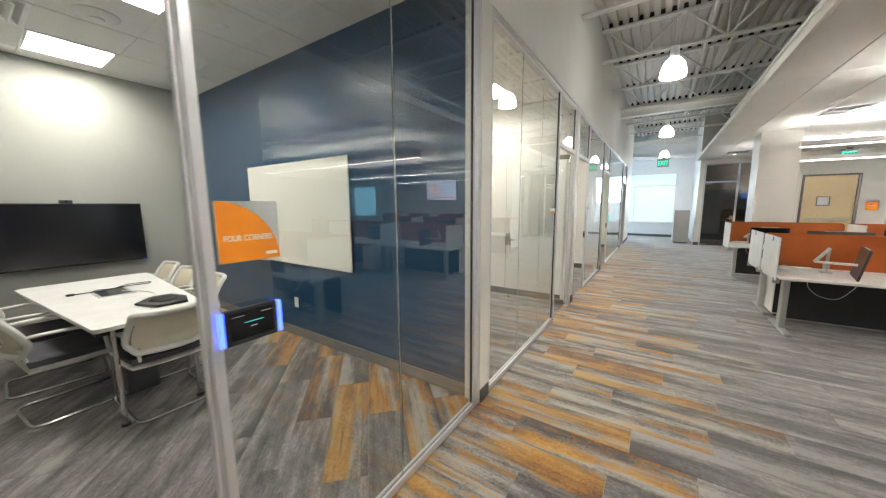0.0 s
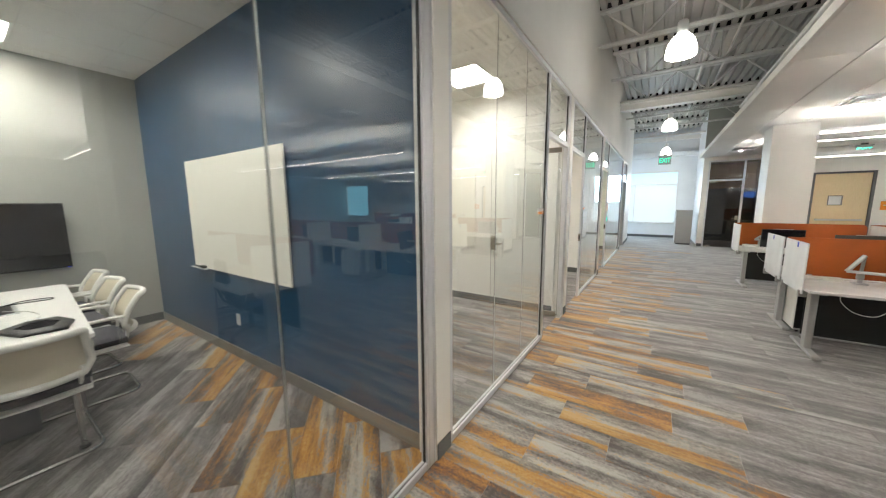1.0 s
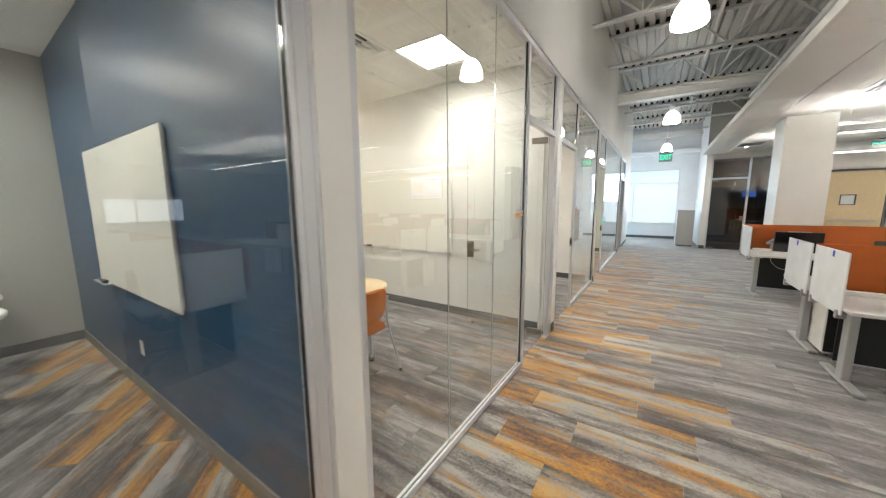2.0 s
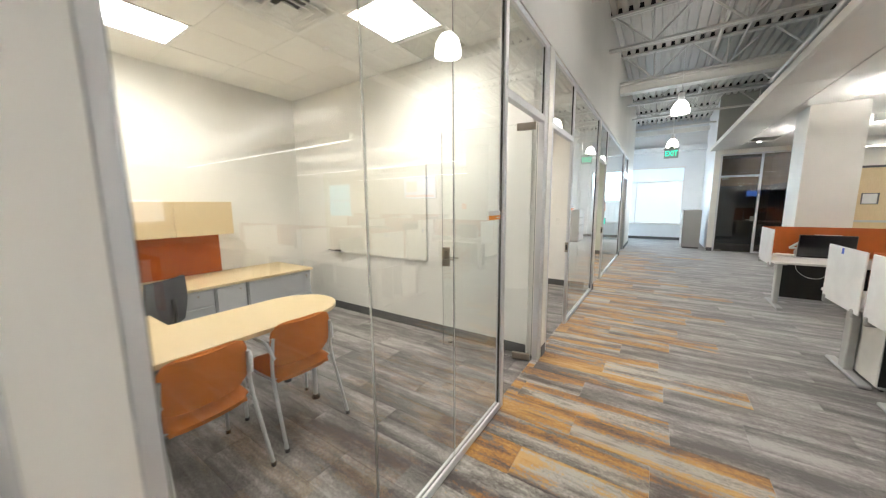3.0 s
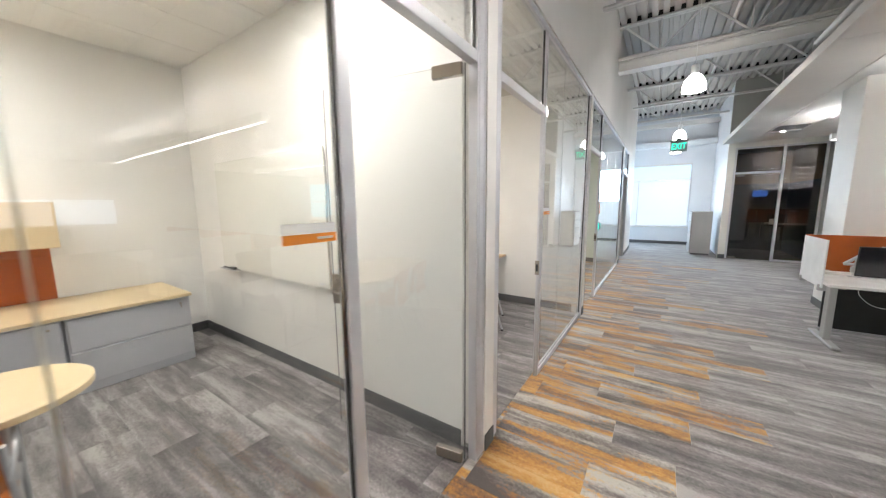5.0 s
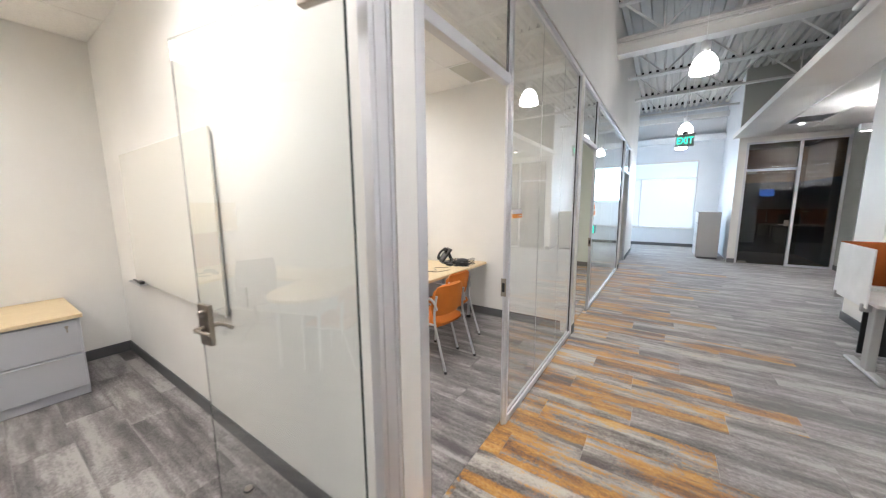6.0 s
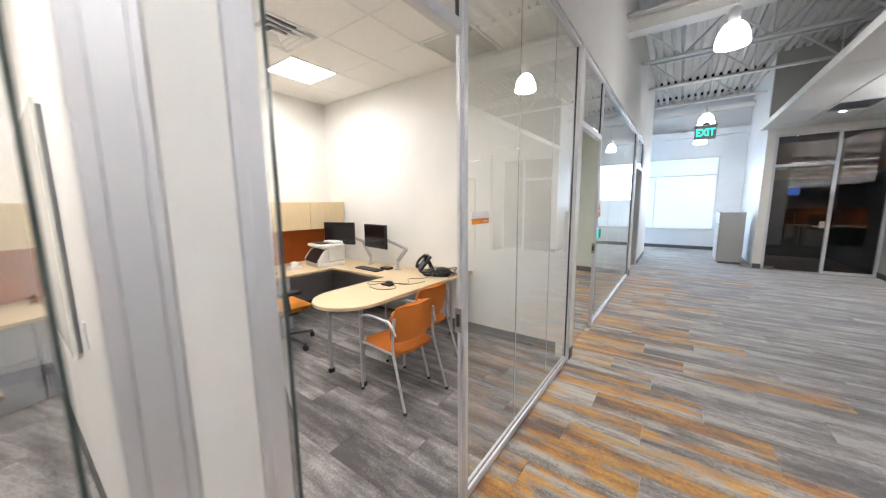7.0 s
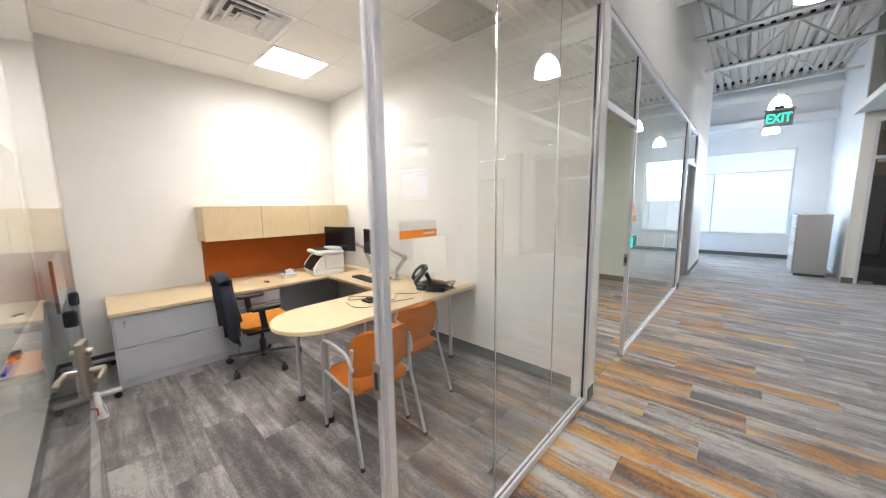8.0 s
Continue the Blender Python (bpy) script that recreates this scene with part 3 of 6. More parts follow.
glazed_front("glass_front_1", -0.55, 2.208, [1.345], (-0.49, 0.492), end=0.086)
glazed_front("glass_front_2", 2.357, 5.246, [3.050, 3.664], (4.325, 5.146), end=0.10)
glazed_front("glass_front_3", 5.370, 8.170, [6.94, 7.565], (5.441, 6.276))
glazed_front("glass_front_4", 8.284, 12.550, [10.05, 11.2], (8.340, 9.190))
glazed_front("glass_front_5", 12.752, 14.048, [], (12.85, 13.95), DARK_GLASS)


def glass_door(hinge, free, label):
    """A frameless glass leaf with patch fittings and a lever set; hinge and free are its two edges on plan."""
    h, f = Vector((*hinge, 0)), Vector((*free, 0))
    d = (f - h)
    w = d.length
    ang = math.degrees(math.atan2(d.y, d.x))
    t = thing("glass_door", pose(h.x, h.y, 0, 0, 0, ang), label, "door", "office glass doors")
    p = part("pane", box(0.008, w, -0.005, 0.005, 0.02, 2.195, 0.001), GLASS, t, "clear glass leaf")
    p.visible_shadow = False
    for x0, x1 in ((0.0055, 0.008), (w, w + 0.0025)):
        part("edge", box(x0, x1, -0.005, 0.005, 0.02, 2.195), DOOR_EDGE, t, "dark green glass edge")
    for nm, z0 in (("top_patch", 2.14), ("bottom_patch", 0.016)):
        part(nm, box(0.02, 0.185, -0.019, 0.019, z0, z0 + 0.062, 0.004, 2), NICKEL, t, "brushed nickel patch fitting")
    lock = part("lock_plate", box(w - 0.075, w + 0.004, -0.015, 0.015, 0.872, 1.065, 0.004, 2), NICKEL, t, "brushed nickel lock plate")
    for s in (-1, 1):
        y = s * 0.015
        bm = tube([(w - 0.036, y, 0.955), (w - 0.036, y + s * 0.040, 0.955)], 0.011, 12)
        tube(bend([(w - 0.036, y + s * 0.036, 0.955), (w - 0.09, y + s * 0.042, 0.955), (w - 0.145, y + s * 0.036, 0.953)], 0.02), 0.0085, 10, bm)
        part("lever_handle", bm, NICKEL, lock, smooth=50)
        part("turn_knob", lathe([(0.0, 0.0), (0.014, 0.0), (0.016, 0.006), (0.012, 0.016), (0, 0.017)], 16, at=(0, 0, 0)), NICKEL, lock, smooth=50).matrix_local = pose(w - 0.036, y, 1.025, -90 * s)
    return t


glass_door((-0.955, 5.095), (-1.862, 4.938), "frameless clear glass door standing open into the office")
glass_door((-0.955, 5.480), (-1.840, 5.648), "frameless clear glass door standing open beside a folded table")


t = thing("door_stop", (-1.85, 5.06, 0), "small satin nickel dome door stop on the carpet", "door stop")
part("dome", lathe([(0.024, 0.0), (0.024, 0.012), (0.018, 0.024), (0.008, 0.03), (0, 0.031)], 18), NICKEL, t, smooth=50)
part("bumper", lathe([(0.0245, 0.008), (0.0262, 0.013), (0.0245, 0.018)], 18), BLACK, t, "black rubber ring", smooth=50)


def strike(y, z):
    t = thing("strike_plate", (XF - 0.024, y, z), "nickel strike plate on the door post", "strike plate")
    part("plate", box(-0.018, 0.018, -0.004, 0.0, -0.06, 0.06, 0.002), NICKEL, t)
    part("slot", box(-0.009, 0.009, -0.0055, -0.004, -0.03, 0.03), GASKET, t)


strike(6.2795, 0.97)
strike(9.1895, 0.97)


def door_sign(y, z, w=0.17):
    """A frosted strip with an orange band, stuck on the corridor side of the glass."""
    t = thing("door_sign", (XP + 0.0065, y, z), "frosted name strip with an orange lower band on the glass", "sign", "office door signs")
    part("plate", box(0, 0.004, -w / 2, w / 2, 0.027, 0.056, 0.001), SIGN_FROST, t)
    part("band", box(0.0042, 0.0056, -w / 2, w / 2, 0.0, 0.0268), SIGN_ORANGE, t, "orange band")
    part("mark", box(0.0057, 0.0062, w / 2 - 0.065, w / 2 - 0.012, 0.010, 0.017), INK_WHITE, t, "small unreadable white line")


door_sign(6.465, 1.412)
door_sign(4.165, 1.40)


def room_sign(y, name):
    """A square frosted plate with an orange quarter disc and the room's name."""
    t = thing("room_sign", (XP + 0.0065, y, 1.335), "frosted square room sign with an orange quarter disc", "sign")
    part("plate", box(0, 0.006, -0.092, 0.092, 0, 0.185, 0.001), SIGN_FROST, t)
    pts = [(-0.092, 0.0), (0.092, 0.0)] + [(-0.092 + 0.184 * math.cos(radians(a)), 0.185 * math.sin(radians(a))) for a in range(6, 91, 6)]
    bm = slab(pts, 0.0062, 0.0074)
    bmesh.ops.transform(bm, matrix=Matrix(((0, 0, 1, 0), (1, 0, 0, 0), (0, 1, 0, 0), (0, 0, 0, 1))), verts=bm.verts[:])
    part("quarter_disc", bm, SIGN_ORANGE, t, "orange quarter disc")
    if not name:
        part("mark", box(0.0076, 0.0081, -0.075, 0.055, 0.062, 0.082), INK_WHITE, t, "unreadable white lettering")
        return
    letters(name, 0.0245, INK_WHITE, Matrix(((0, 0, 1, 0.0078), (1, 0, 0, -0.004), (0, 1, 0, 0.072), (0, 0, 0, 1))), "lettering", t, 0.0004, 0.80, 0.028)
    part("mark", box(0.0076, 0.0081, 0.045, 0.082, 0.014, 0.024), INK_WHITE, t, "small unreadable white lines")


room_sign(0.65, "FOUR CORNERS")
room_sign(9.355, "")


def touch_panel(y, led, label):
    """A booking tablet on the glass with lit blue side bars."""
    t = thing("booking_panel", (XP + 0.006, y, 1.085), label, "tablet", "booking tablets")
    part("mount", box(0, 0.012, -0.04, 0.04, 0.03, 0.10, 0.004), BLACK, t)
    body = part("body", box(0.012, 0.032, -0.092, 0.092, 0, 0.125, 0.006, 2), BLACK, t)
    part("screen", box(0.0322, 0.0332, -0.076, 0.076, 0.018, 0.112), SCREEN, body, "dark lit screen")
    part("status_line", box(0.0334, 0.0338, -0.030, 0.035, 0.072, 0.0745), LED_TEAL, body, "teal line on the screen")
    for z, a, b in ((0.098, -0.068, -0.03), (0.098, 0.03, 0.068), (0.055, -0.01, 0.012)):
        part("text_bar", box(0.0334, 0.0337, a, b, z, z + 0.003), FILE_GREY, body)
    for s in (-1, 1):
        part("light_bar", box(0.008, 0.033, s * 0.1 - 0.0075, s * 0.1 + 0.0075, 0.004, 0.121, 0.003, 2), led, t, "glowing side bar")
    for piece in t.children_recursive:
        piece.data.transform(Matrix.Diagonal((1.0, 0.87, 0.89, 1.0)))


touch_panel(0.625, LED_BLUE, "black booking tablet with glowing blue side bars")
touch_panel(9.33, LED_GREEN, "black booking tablet with glowing green side bars")

# ---------------------------------------------------------------- open roof over the corridor
bm = bmesh.new()
profile = []
x = -1.04
while x < 9.0:
    profile += [(x, DECK_Z), (x + 0.078, DECK_Z), (x + 0.086, DECK_Z + 0.07), (x + 0.142, DECK_Z + 0.07), (x + 0.15, DECK_Z)]
    x += 0.15
a = [bm.verts.new((px, -24.0, pz)) for px, pz in profile]
b = [bm.verts.new((px, 18.4, pz)) for px, pz in profile]
for i in range(len(profile) - 1):
    if profile[i] != profile[i + 1]:
        bm.faces.new((a[i], a[i + 1], b[i + 1], b[i]))
bmesh.ops.remove_doubles(bm, verts=bm.verts[:], dist=0.0005)
bmesh.ops.solidify(bm, geom=bm.faces[:], thickness=0.003)
deck = solo("ceiling_deck", bm, DECK, "white painted corrugated steel roof deck", "ceiling", kind="structure")
JOISTS = (1.75, 3.45, 5.15, 6.90, 8.62, 10.42, 12.35, 14.07, 15.9)
# black blocks put the shade of the flute holes over each joist into colour
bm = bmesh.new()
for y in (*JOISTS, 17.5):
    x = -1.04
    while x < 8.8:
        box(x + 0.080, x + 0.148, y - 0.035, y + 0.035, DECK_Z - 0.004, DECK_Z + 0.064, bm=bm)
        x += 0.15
tagged(part("flute_shade", bm, PANEL_BLACK, deck, "black blocks standing for the shade in the flutes over the joists"), kind="stuff")
solo("roof", box(-8, 15.2, -24.2, 19.2, DECK_Z + 0.12, DECK_Z + 0.3), WALL_GREY, "flat roof over the building", "roof", kind="structure")


def roof_joist():
    """An open-web steel joist across the corridor, base point at its left end."""
    t = thing("roof_joist", (0, 0, 0), "white painted open-web steel roof joist", "roof joist", "roof joists", kind="structure")
    n = 9.2
    for z0, h in ((3.985, 0.045), (DECK_Z - 0.055, 0.05)):
        nm = "bottom_chord" if z0 < 4.2 else "top_chord"
        for s in (-1, 1):
            bm = box(0, n, s * 0.008, s * 0.055, z0, z0 + 0.007)
            box(0, n, s * 0.008, s * 0.015, z0, z0 + h, bm=bm)
            part(nm, bm, STEEL_WHITE, t)
    x, up, k = 0.05, False, 0
    while x + 0.56 < n:
        z = (4.0, DECK_Z - 0.02)
        p, q = (z[1], z[0]) if not up else (z[0], z[1])
        part("web_bar", tube([(x, 0, p), (x + 0.56, 0, q)], 0.016, 6), STEEL_WHITE, t)
        if k % 2 == 0:
            part("web_bar", tube([(x + 0.56, 0, z[0]), (x + 0.56, 0, z[1])], 0.012, 6), STEEL_WHITE, t)
        x, up, k = x + 0.56, not up, k + 1
    return t


first = roof_joist()
first.matrix_world = pose(-0.912, 8.62, 0)
for y in JOISTS:
    if y == 8.62:
        continue
    copy_thing(first, pose(-0.912, y, 0))
g = thing("roof_girder", (0, 10.62, 0), "white painted steel girder across the corridor", "girder", kind="structure")
part("bottom_flange", box(-0.912, 9, -0.11, 0.11, 3.825, 3.845), STEEL_WHITE, g)
part("web", box(-0.912, 9, -0.075, 0.075, 3.845, 3.965), STEEL_WHITE, g)
part("top_flange", box(-0.912, 9, -0.11, 0.11, 3.965, 3.984), STEEL_WHITE, g)
for x, y0, y1, z, r, lb in ((0.62, -3, 14, 4.25, 0.028, "white sprinkler pipe under the deck"), (1.0, 2, 12, 4.38, 0.02, "white conduit under the deck"), (1.27, -2, 9.4, 3.33, 0.03, "white pipe above the edge of the hung ceiling")):
    solo("roof_pipe", tube([(x, y0, z), (x, y1, z)], r, 10), STEEL_WHITE, lb, "pipe", kind="structure", smooth=50)


def pendant(y, x=0.165):
    """An opal bell shade on a rod from the deck."""
    t = thing("pendant_lamp", (x, y, 3.085), "glowing white bell-shaped pendant lamp on a thin cable", "pendant lamp", "corridor pendants")
    prof = [(0.142, 0.0), (0.143, 0.03), (0.136, 0.085), (0.119, 0.14), (0.092, 0.185), (0.068, 0.21), (0.05, 0.22)]
    inner = [(r - 0.006, z + (0.004 if i else 0)) for i, (r, z) in enumerate(prof)]
    bm = bmesh.new()
    rings = [[bm.verts.new((r * math.cos(a), r * math.sin(a), z)) for a in (2 * math.pi * k / 32 for k in range(32))] for r, z in inner[::-1] + prof]
    for p, q in zip(rings, rings[1:]):
        for k in range(32):
            bm.faces.new((p[k], p[(k + 1) % 32], q[(k + 1) % 32], q[k]))
    part("shade", bm, SHADE_GLOW, t, "glowing opal white shade", smooth=60)
    part("socket", lathe([(0.05, 0.215), (0.05, 0.345), (0.042, 0.355), (0.012, 0.36)], 20), FIXTURE, t, smooth=40)
    part("cable", tube([(0, 0, 0.355), (0, 0, DECK_Z - 3.085)], 0.004, 6), FIXTURE, t)
    part("bulb", lathe([(0.0, 0.06), (0.03, 0.07), (0.045, 0.10), (0.04, 0.14), (0.02, 0.2)], 16), BULB_GLOW, t, "bright bulb", smooth=60)
    return t


for y in (-7.66, -3.32, 1.02, 5.36, 9.70, 14.04, 16.75):
    pendant(y)


def exit_sign(x, y, z, rz, stem, k):
    t = thing("exit_sign", pose(x, y, z, 0, 0, rz), "hanging edge-lit exit sign with green letters", "exit sign", "exit signs")
    part("plate", box(-0.128 * k, 0.128 * k, -0.006, 0.006, -0.105 * k, 0.085 * k, 0.002), SIGN_PLATE, t, "grey translucent plate")
    part("housing", box(-0.140 * k, 0.140 * k, -0.03, 0.03, 0.085 * k, 0.085 * k + 0.03, 0.004), STEEL_GREY, t)
    part("canopy", box(-0.06, 0.06, -0.02, 0.02, 0.085 * k + 0.03, 0.085 * k + 0.07, 0.004), BLACK, t)
    if stem:
        part("stem", tube([(0, 0, 0.085 * k + 0.065), (0, 0, stem)], 0.007, 8), FIXTURE, t)
    letters("EXIT", 0.155 * k, EXIT_GREEN, pose(0, -0.0085, -0.008 * k, 90, 0, 0), "lettering", t, 0.0006, 0.72)
    return t


exit_sign(0.145, 13.35, 2.830, 0, DECK_Z - 2.830, 1.28)

# ---------------------------------------------------------------- plaster ceiling of the open office
bm = bmesh.new()
xs = [1.17, 1.71, 2.27, 4.67, 7.07, 9.47, 11.87, 14.0]
ys = [-24.0, -20.4, -18.0, -15.6, -13.2, -10.8, -8.4, -6.0, -3.6, -1.2, 1.2, 3.6, 6.0, 8.4, 10.8, 13.2, 14.33]
OFFICE_VENTS = ((2.58, 8.42, 0.27, 0.27), (2.50, 4.53, 0.27, 0.27), (1.99, 13.33, 0.262, 0.36))


def board(a, b, c, d, holes, bm):
    """A ceiling board, cut round the vent openings that touch it."""
    for i, (x, y, rx, ry) in enumerate(holes):
        e, f, g, h = max(a, x - rx), min(b, x + rx), max(c, y - ry), min(d, y + ry)
        if e < f and g < h:
            for k in ((a, e, c, d), (f, b, c, d), (e, f, c, g), (e, f, h, d)):
                if k[1] - k[0] > 0.001 and k[3] - k[2] > 0.001:
                    board(*k, holes[i + 1:], bm)
            return
    box(a, b, c, d, 3.0, 3.04, bm=bm)


for a, b in zip(xs, xs[1:]):
    for c, d in zip(ys, ys[1:]):
        board(a + 0.007, b - 0.007, c + 0.003, d - 0.003, OFFICE_VENTS, bm)
box(1.17, 3.05, 14.336, 15.0, 3.0, 3.04, bm=bm)
solo("ceiling_office", bm, SOFFIT, "off-white plaster board ceiling with fine joints", "ceiling", kind="structure")
solo("ceiling_edge", box(1.13, 1.168, -24.0, 15.0, 2.988, 3.09, 0.003), SOFFIT, "white edge trim of the hung ceiling", "trim", kind="structure")
solo("ceiling_back", box(1.17, 14.0, -24.0, 15.0, 3.084, 3.11), SOFFIT, "backing of the hung ceiling", "ceiling", kind="structure")

wall("wall_upper_end", 1.26, 14.0, 15.0, 15.1, 3.0, DECK_Z + 0.1, WALL_GREY, "grey upper wall over the glazed room")
wall("wall_end_header", 1.402, 3.05, 15.0, 15.1, 2.882, 3.0, WALL_WHITE, "white plaster over the glazed room")
wall("wall_end_pier", 1.26, 1.40, 15.0, 15.12, 0, 3.0, WALL_WHITE, "white plaster pier beside the glazed room")
wall("wall_bay_east", 1.30, 1.40, 15.12, 18.0, 0, DECK_Z + 0.1, WALL_COOL, "pale plaster wall of the window bay")
wall("wall_return", 3.05, 3.15, 14.33, 15.1, 0, 3.0, WALL_GREY, "grey painted wall return")
wall("wall_north_a", 3.152, 3.66, 14.33, 14.43, 0, 3.0, WALL_WHITE, "white painted office wall")
wall("wall_north_b", 4.82, 12.2, 14.33, 14.43, 0, 3.0, WALL_WHITE, "white painted office wall")
wall("wall_north_over_door", 3.66, 4.82, 14.33, 14.43, 2.32, 3.0, WALL_WHITE, "white painted office wall")
wall("wall_north_sill", 12.2, 14.1, 14.33, 14.43, 0, 0.9, WALL_WHITE, "white painted wall under a window")
wall("wall_north_head", 12.2, 14.1, 14.33, 14.43, 2.6, 3.0, WALL_WHITE, "white painted wall over a window")
wall("wall_east_south", 14.0, 14.1, -24.0, 3.9, 0, 3.0, WALL_WHITE, "white painted office wall")
wall("wall_east_north", 14.0, 14.1, 6.8, 14.33, 0, 3.0, WALL_WHITE, "white painted office wall")
wall("wall_east_sill", 14.0, 14.1, 3.9, 6.8, 0, 0.9, WALL_WHITE, "white painted wall under a window")
wall("wall_east_head", 14.0, 14.1, 3.9, 6.8, 1.8, 3.0, WALL_WHITE, "white painted wall over a window")
w = tagged(new("window_3"), "wide window with pale blinds in the office wall", "window", kind="structure")
for a, b in ((3.94, 5.32), (5.38, 6.76)):
    part("pane", box(14.055, 14.06, a, b, 0.94, 1.76), DAY_PANE, w, "pane glowing in place of daylight")
for a, b, c, d in ((3.9, 6.8, 0.9, 0.94), (3.9, 6.8, 1.76, 1.8), (3.9, 3.94, 0.94, 1.76), (5.32, 5.38, 0.94, 1.76), (6.76, 6.8, 0.94, 1.76)):
    part("window_frame", box(14.02, 14.05, a, b, c, d), ALU, w)
wall("wall_south", -1.05, 14.1, -24.1, -24.0, 0, DECK_Z + 0.1, WALL_WHITE, "white painted office wall")
solo("baseboard", box(1.258, 1.402, 14.99, 15.0, 0, 0.105, 0.002), BASE, "dark grey rubber base on a white pier", "baseboard", kind="structure")
solo("baseboard", box(3.04, 3.05, 14.33, 15.0, 0, 0.105, 0.002), BASE, "dark grey rubber base along the wall", "baseboard", kind="structure")

# plaster column
solo("column", box(1.86, 2.50, 9.92, 10.56, 0, 3.0, 0.004), WALL_WHITE, "square white plaster column in the open office", "column", kind="structure")
solo("baseboard", box(1.85, 2.51, 9.91, 10.57, 0, 0.105, 0.002), BASE, "dark grey rubber base round the column", "baseboard", kind="structure")
solo("column", box(1.86, 2.50, 1.58, 2.22, 0, 3.0, 0.004), WALL_WHITE, "square white plaster column in the open office", "column", kind="structure")
solo("baseboard", box(1.85, 2.51, 1.57, 2.23, 0, 0.105, 0.002), BASE, "dark grey rubber base round the column", "baseboard", kind="structure")


def glazed_room():
    """The unlit room behind grey glass at the far end."""
    g = tagged(new("glass_front_6"), "aluminium framed glass front of an unlit room", "glass partition", kind="structure")
    y0, y1, x0, xm, x1, top = 15.0, 15.09, 1.402, 2.32, 3.048, 2.88
    for nm, a, b, c, d in (("jamb", x0, x0 + 0.045, 0, top), ("jamb", x1 - 0.045, x1, 0, top), ("mullion", xm - 0.025, xm + 0.025, 0, top - 0.045),
                           ("head", x0 + 0.045, x1 - 0.045, top - 0.045, top), ("transom", x0 + 0.045, xm - 0.025, 2.21, 2.262),
                           ("sill", xm + 0.025, x1 - 0.045, 0, 0.045)):
        part(nm, box(a, b, y0, y1, c, d, 0.003), ALU, g)
    for a, b, c, d in ((x0 + 0.045, xm - 0.025, 2.262, top - 0.045), (xm + 0.025, x1 - 0.045, 0.045, top - 0.045)):
        part("pane", box(a, b, 15.035, 15.045, c, d), DARK_GLASS, g, "grey glass pane")
    t = thing("glass_door", (x0 + 0.05, 15.04, 0), "closed frameless grey glass door", "door")
    w = xm - 0.03 - x0 - 0.05
    part("pane", box(0.004, w - 0.004, -0.006, 0.006, 0.012, 2.2), DARK_GLASS, t)
    part("bottom_patch", box(0.02, 0.18, -0.02, 0.02, 0.006, 0.06, 0.003), NICKEL, t, "nickel patch fitting")
    part("top_patch", box(0.02, 0.18, -0.02, 0.02, 2.15, 2.205, 0.003), NICKEL, t, "nickel patch fitting")
    lock = part("lock_plate", box(w - 0.09, w - 0.01, -0.022, 0.022, 0.93, 1.07, 0.004), NICKEL, t, "nickel lock plate")
    part("lever_handle", tube(bend([(w - 0.05, -0.02, 0.97), (w - 0.05, -0.07, 0.97), (w - 0.19, -0.07, 0.97)], 0.02), 0.009, 8), NICKEL, lock)


glazed_room()
# the room's gloom is put into the charcoal of the lower back wall
wall("wall_dark_back", 1.40, 3.05, 17.6, 17.7, 0, 2.05, FILE_DARK, "wall of an unlit room with the gloom put into its colour")
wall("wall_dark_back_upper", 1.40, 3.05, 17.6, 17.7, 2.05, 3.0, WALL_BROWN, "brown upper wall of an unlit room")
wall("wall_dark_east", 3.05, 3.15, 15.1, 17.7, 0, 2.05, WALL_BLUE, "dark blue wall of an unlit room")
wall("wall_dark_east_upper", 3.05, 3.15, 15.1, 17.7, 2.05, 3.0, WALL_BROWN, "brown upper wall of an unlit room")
solo("ceiling_dark", box(1.4, 3.05, 15.1, 17.6, 3.0, 3.05), TILE, "ceiling of an unlit room", "ceiling", kind="structure")

# ---------------------------------------------------------------- the window bay at the end of the corridor
YW = 18.0
wall("wall_window_sill", -3.1, 1.30, YW, YW + 0.2, 0, 0.60, WALL_COOL, "pale plaster wall under the window")
wall("wall_window_head", -3.1, 1.30, YW, YW + 0.2, 2.86, DECK_Z + 0.1, WALL_COOL, "pale plaster wall over the window")
wall("wall_window_side", 0.72, 1.30, YW, YW + 0.2, 0.60, 2.86, WALL_COOL, "pale plaster wall beside the window")
wall("wall_bay_west", -3.2, -3.1, 15.9, YW + 0.2, 0, DECK_Z + 0.1, WALL_COOL, "pale plaster wall of the window bay")
wall("wall_bay_south", -3.1, -1.05, 15.9, 16.0, 0, DECK_Z + 0.1, WALL_COOL, "pale plaster wall of the window bay")
solo("beam", box(-3.1, 1.30, 17.7, YW, 3.42, 3.60, 0.004), WALL_COOL, "pale boxed beam over the window", "beam", kind="structure")
solo("beam", box(-3.1, 1.30, 17.55, 17.7, 4.06, 4.2, 0.004), STEEL_WHITE, "white steel edge beam under the deck", "beam", kind="structure")
solo("baseboard", box(-3.1, 1.30, YW - 0.01, YW, 0, 0.105, 0.002), BASE, "dark grey rubber base under the window", "baseboard", kind="structure")
solo("window_sill", box(-3.1, 0.74, YW - 0.03, YW, 0.60, 0.63, 0.004), STEEL_WHITE, "white window sill", "window sill", kind="structure")
w = tagged(new("window_1"), "wide window with drawn translucent roller blinds full of daylight", "window", kind="structure")
for a, b, c, d in ((-3.1, 0.72, 0.63, 0.68), (-3.1, 0.72, 2.80, 2.86), (0.67, 0.72, 0.68, 2.80), (-0.90, -0.84, 0.68, 2.80), (-2.4, -2.34, 0.68, 2.80)):
    part("window_frame", box(a, b, YW + 0.08, YW + 0.14, c, d), ALU, w)
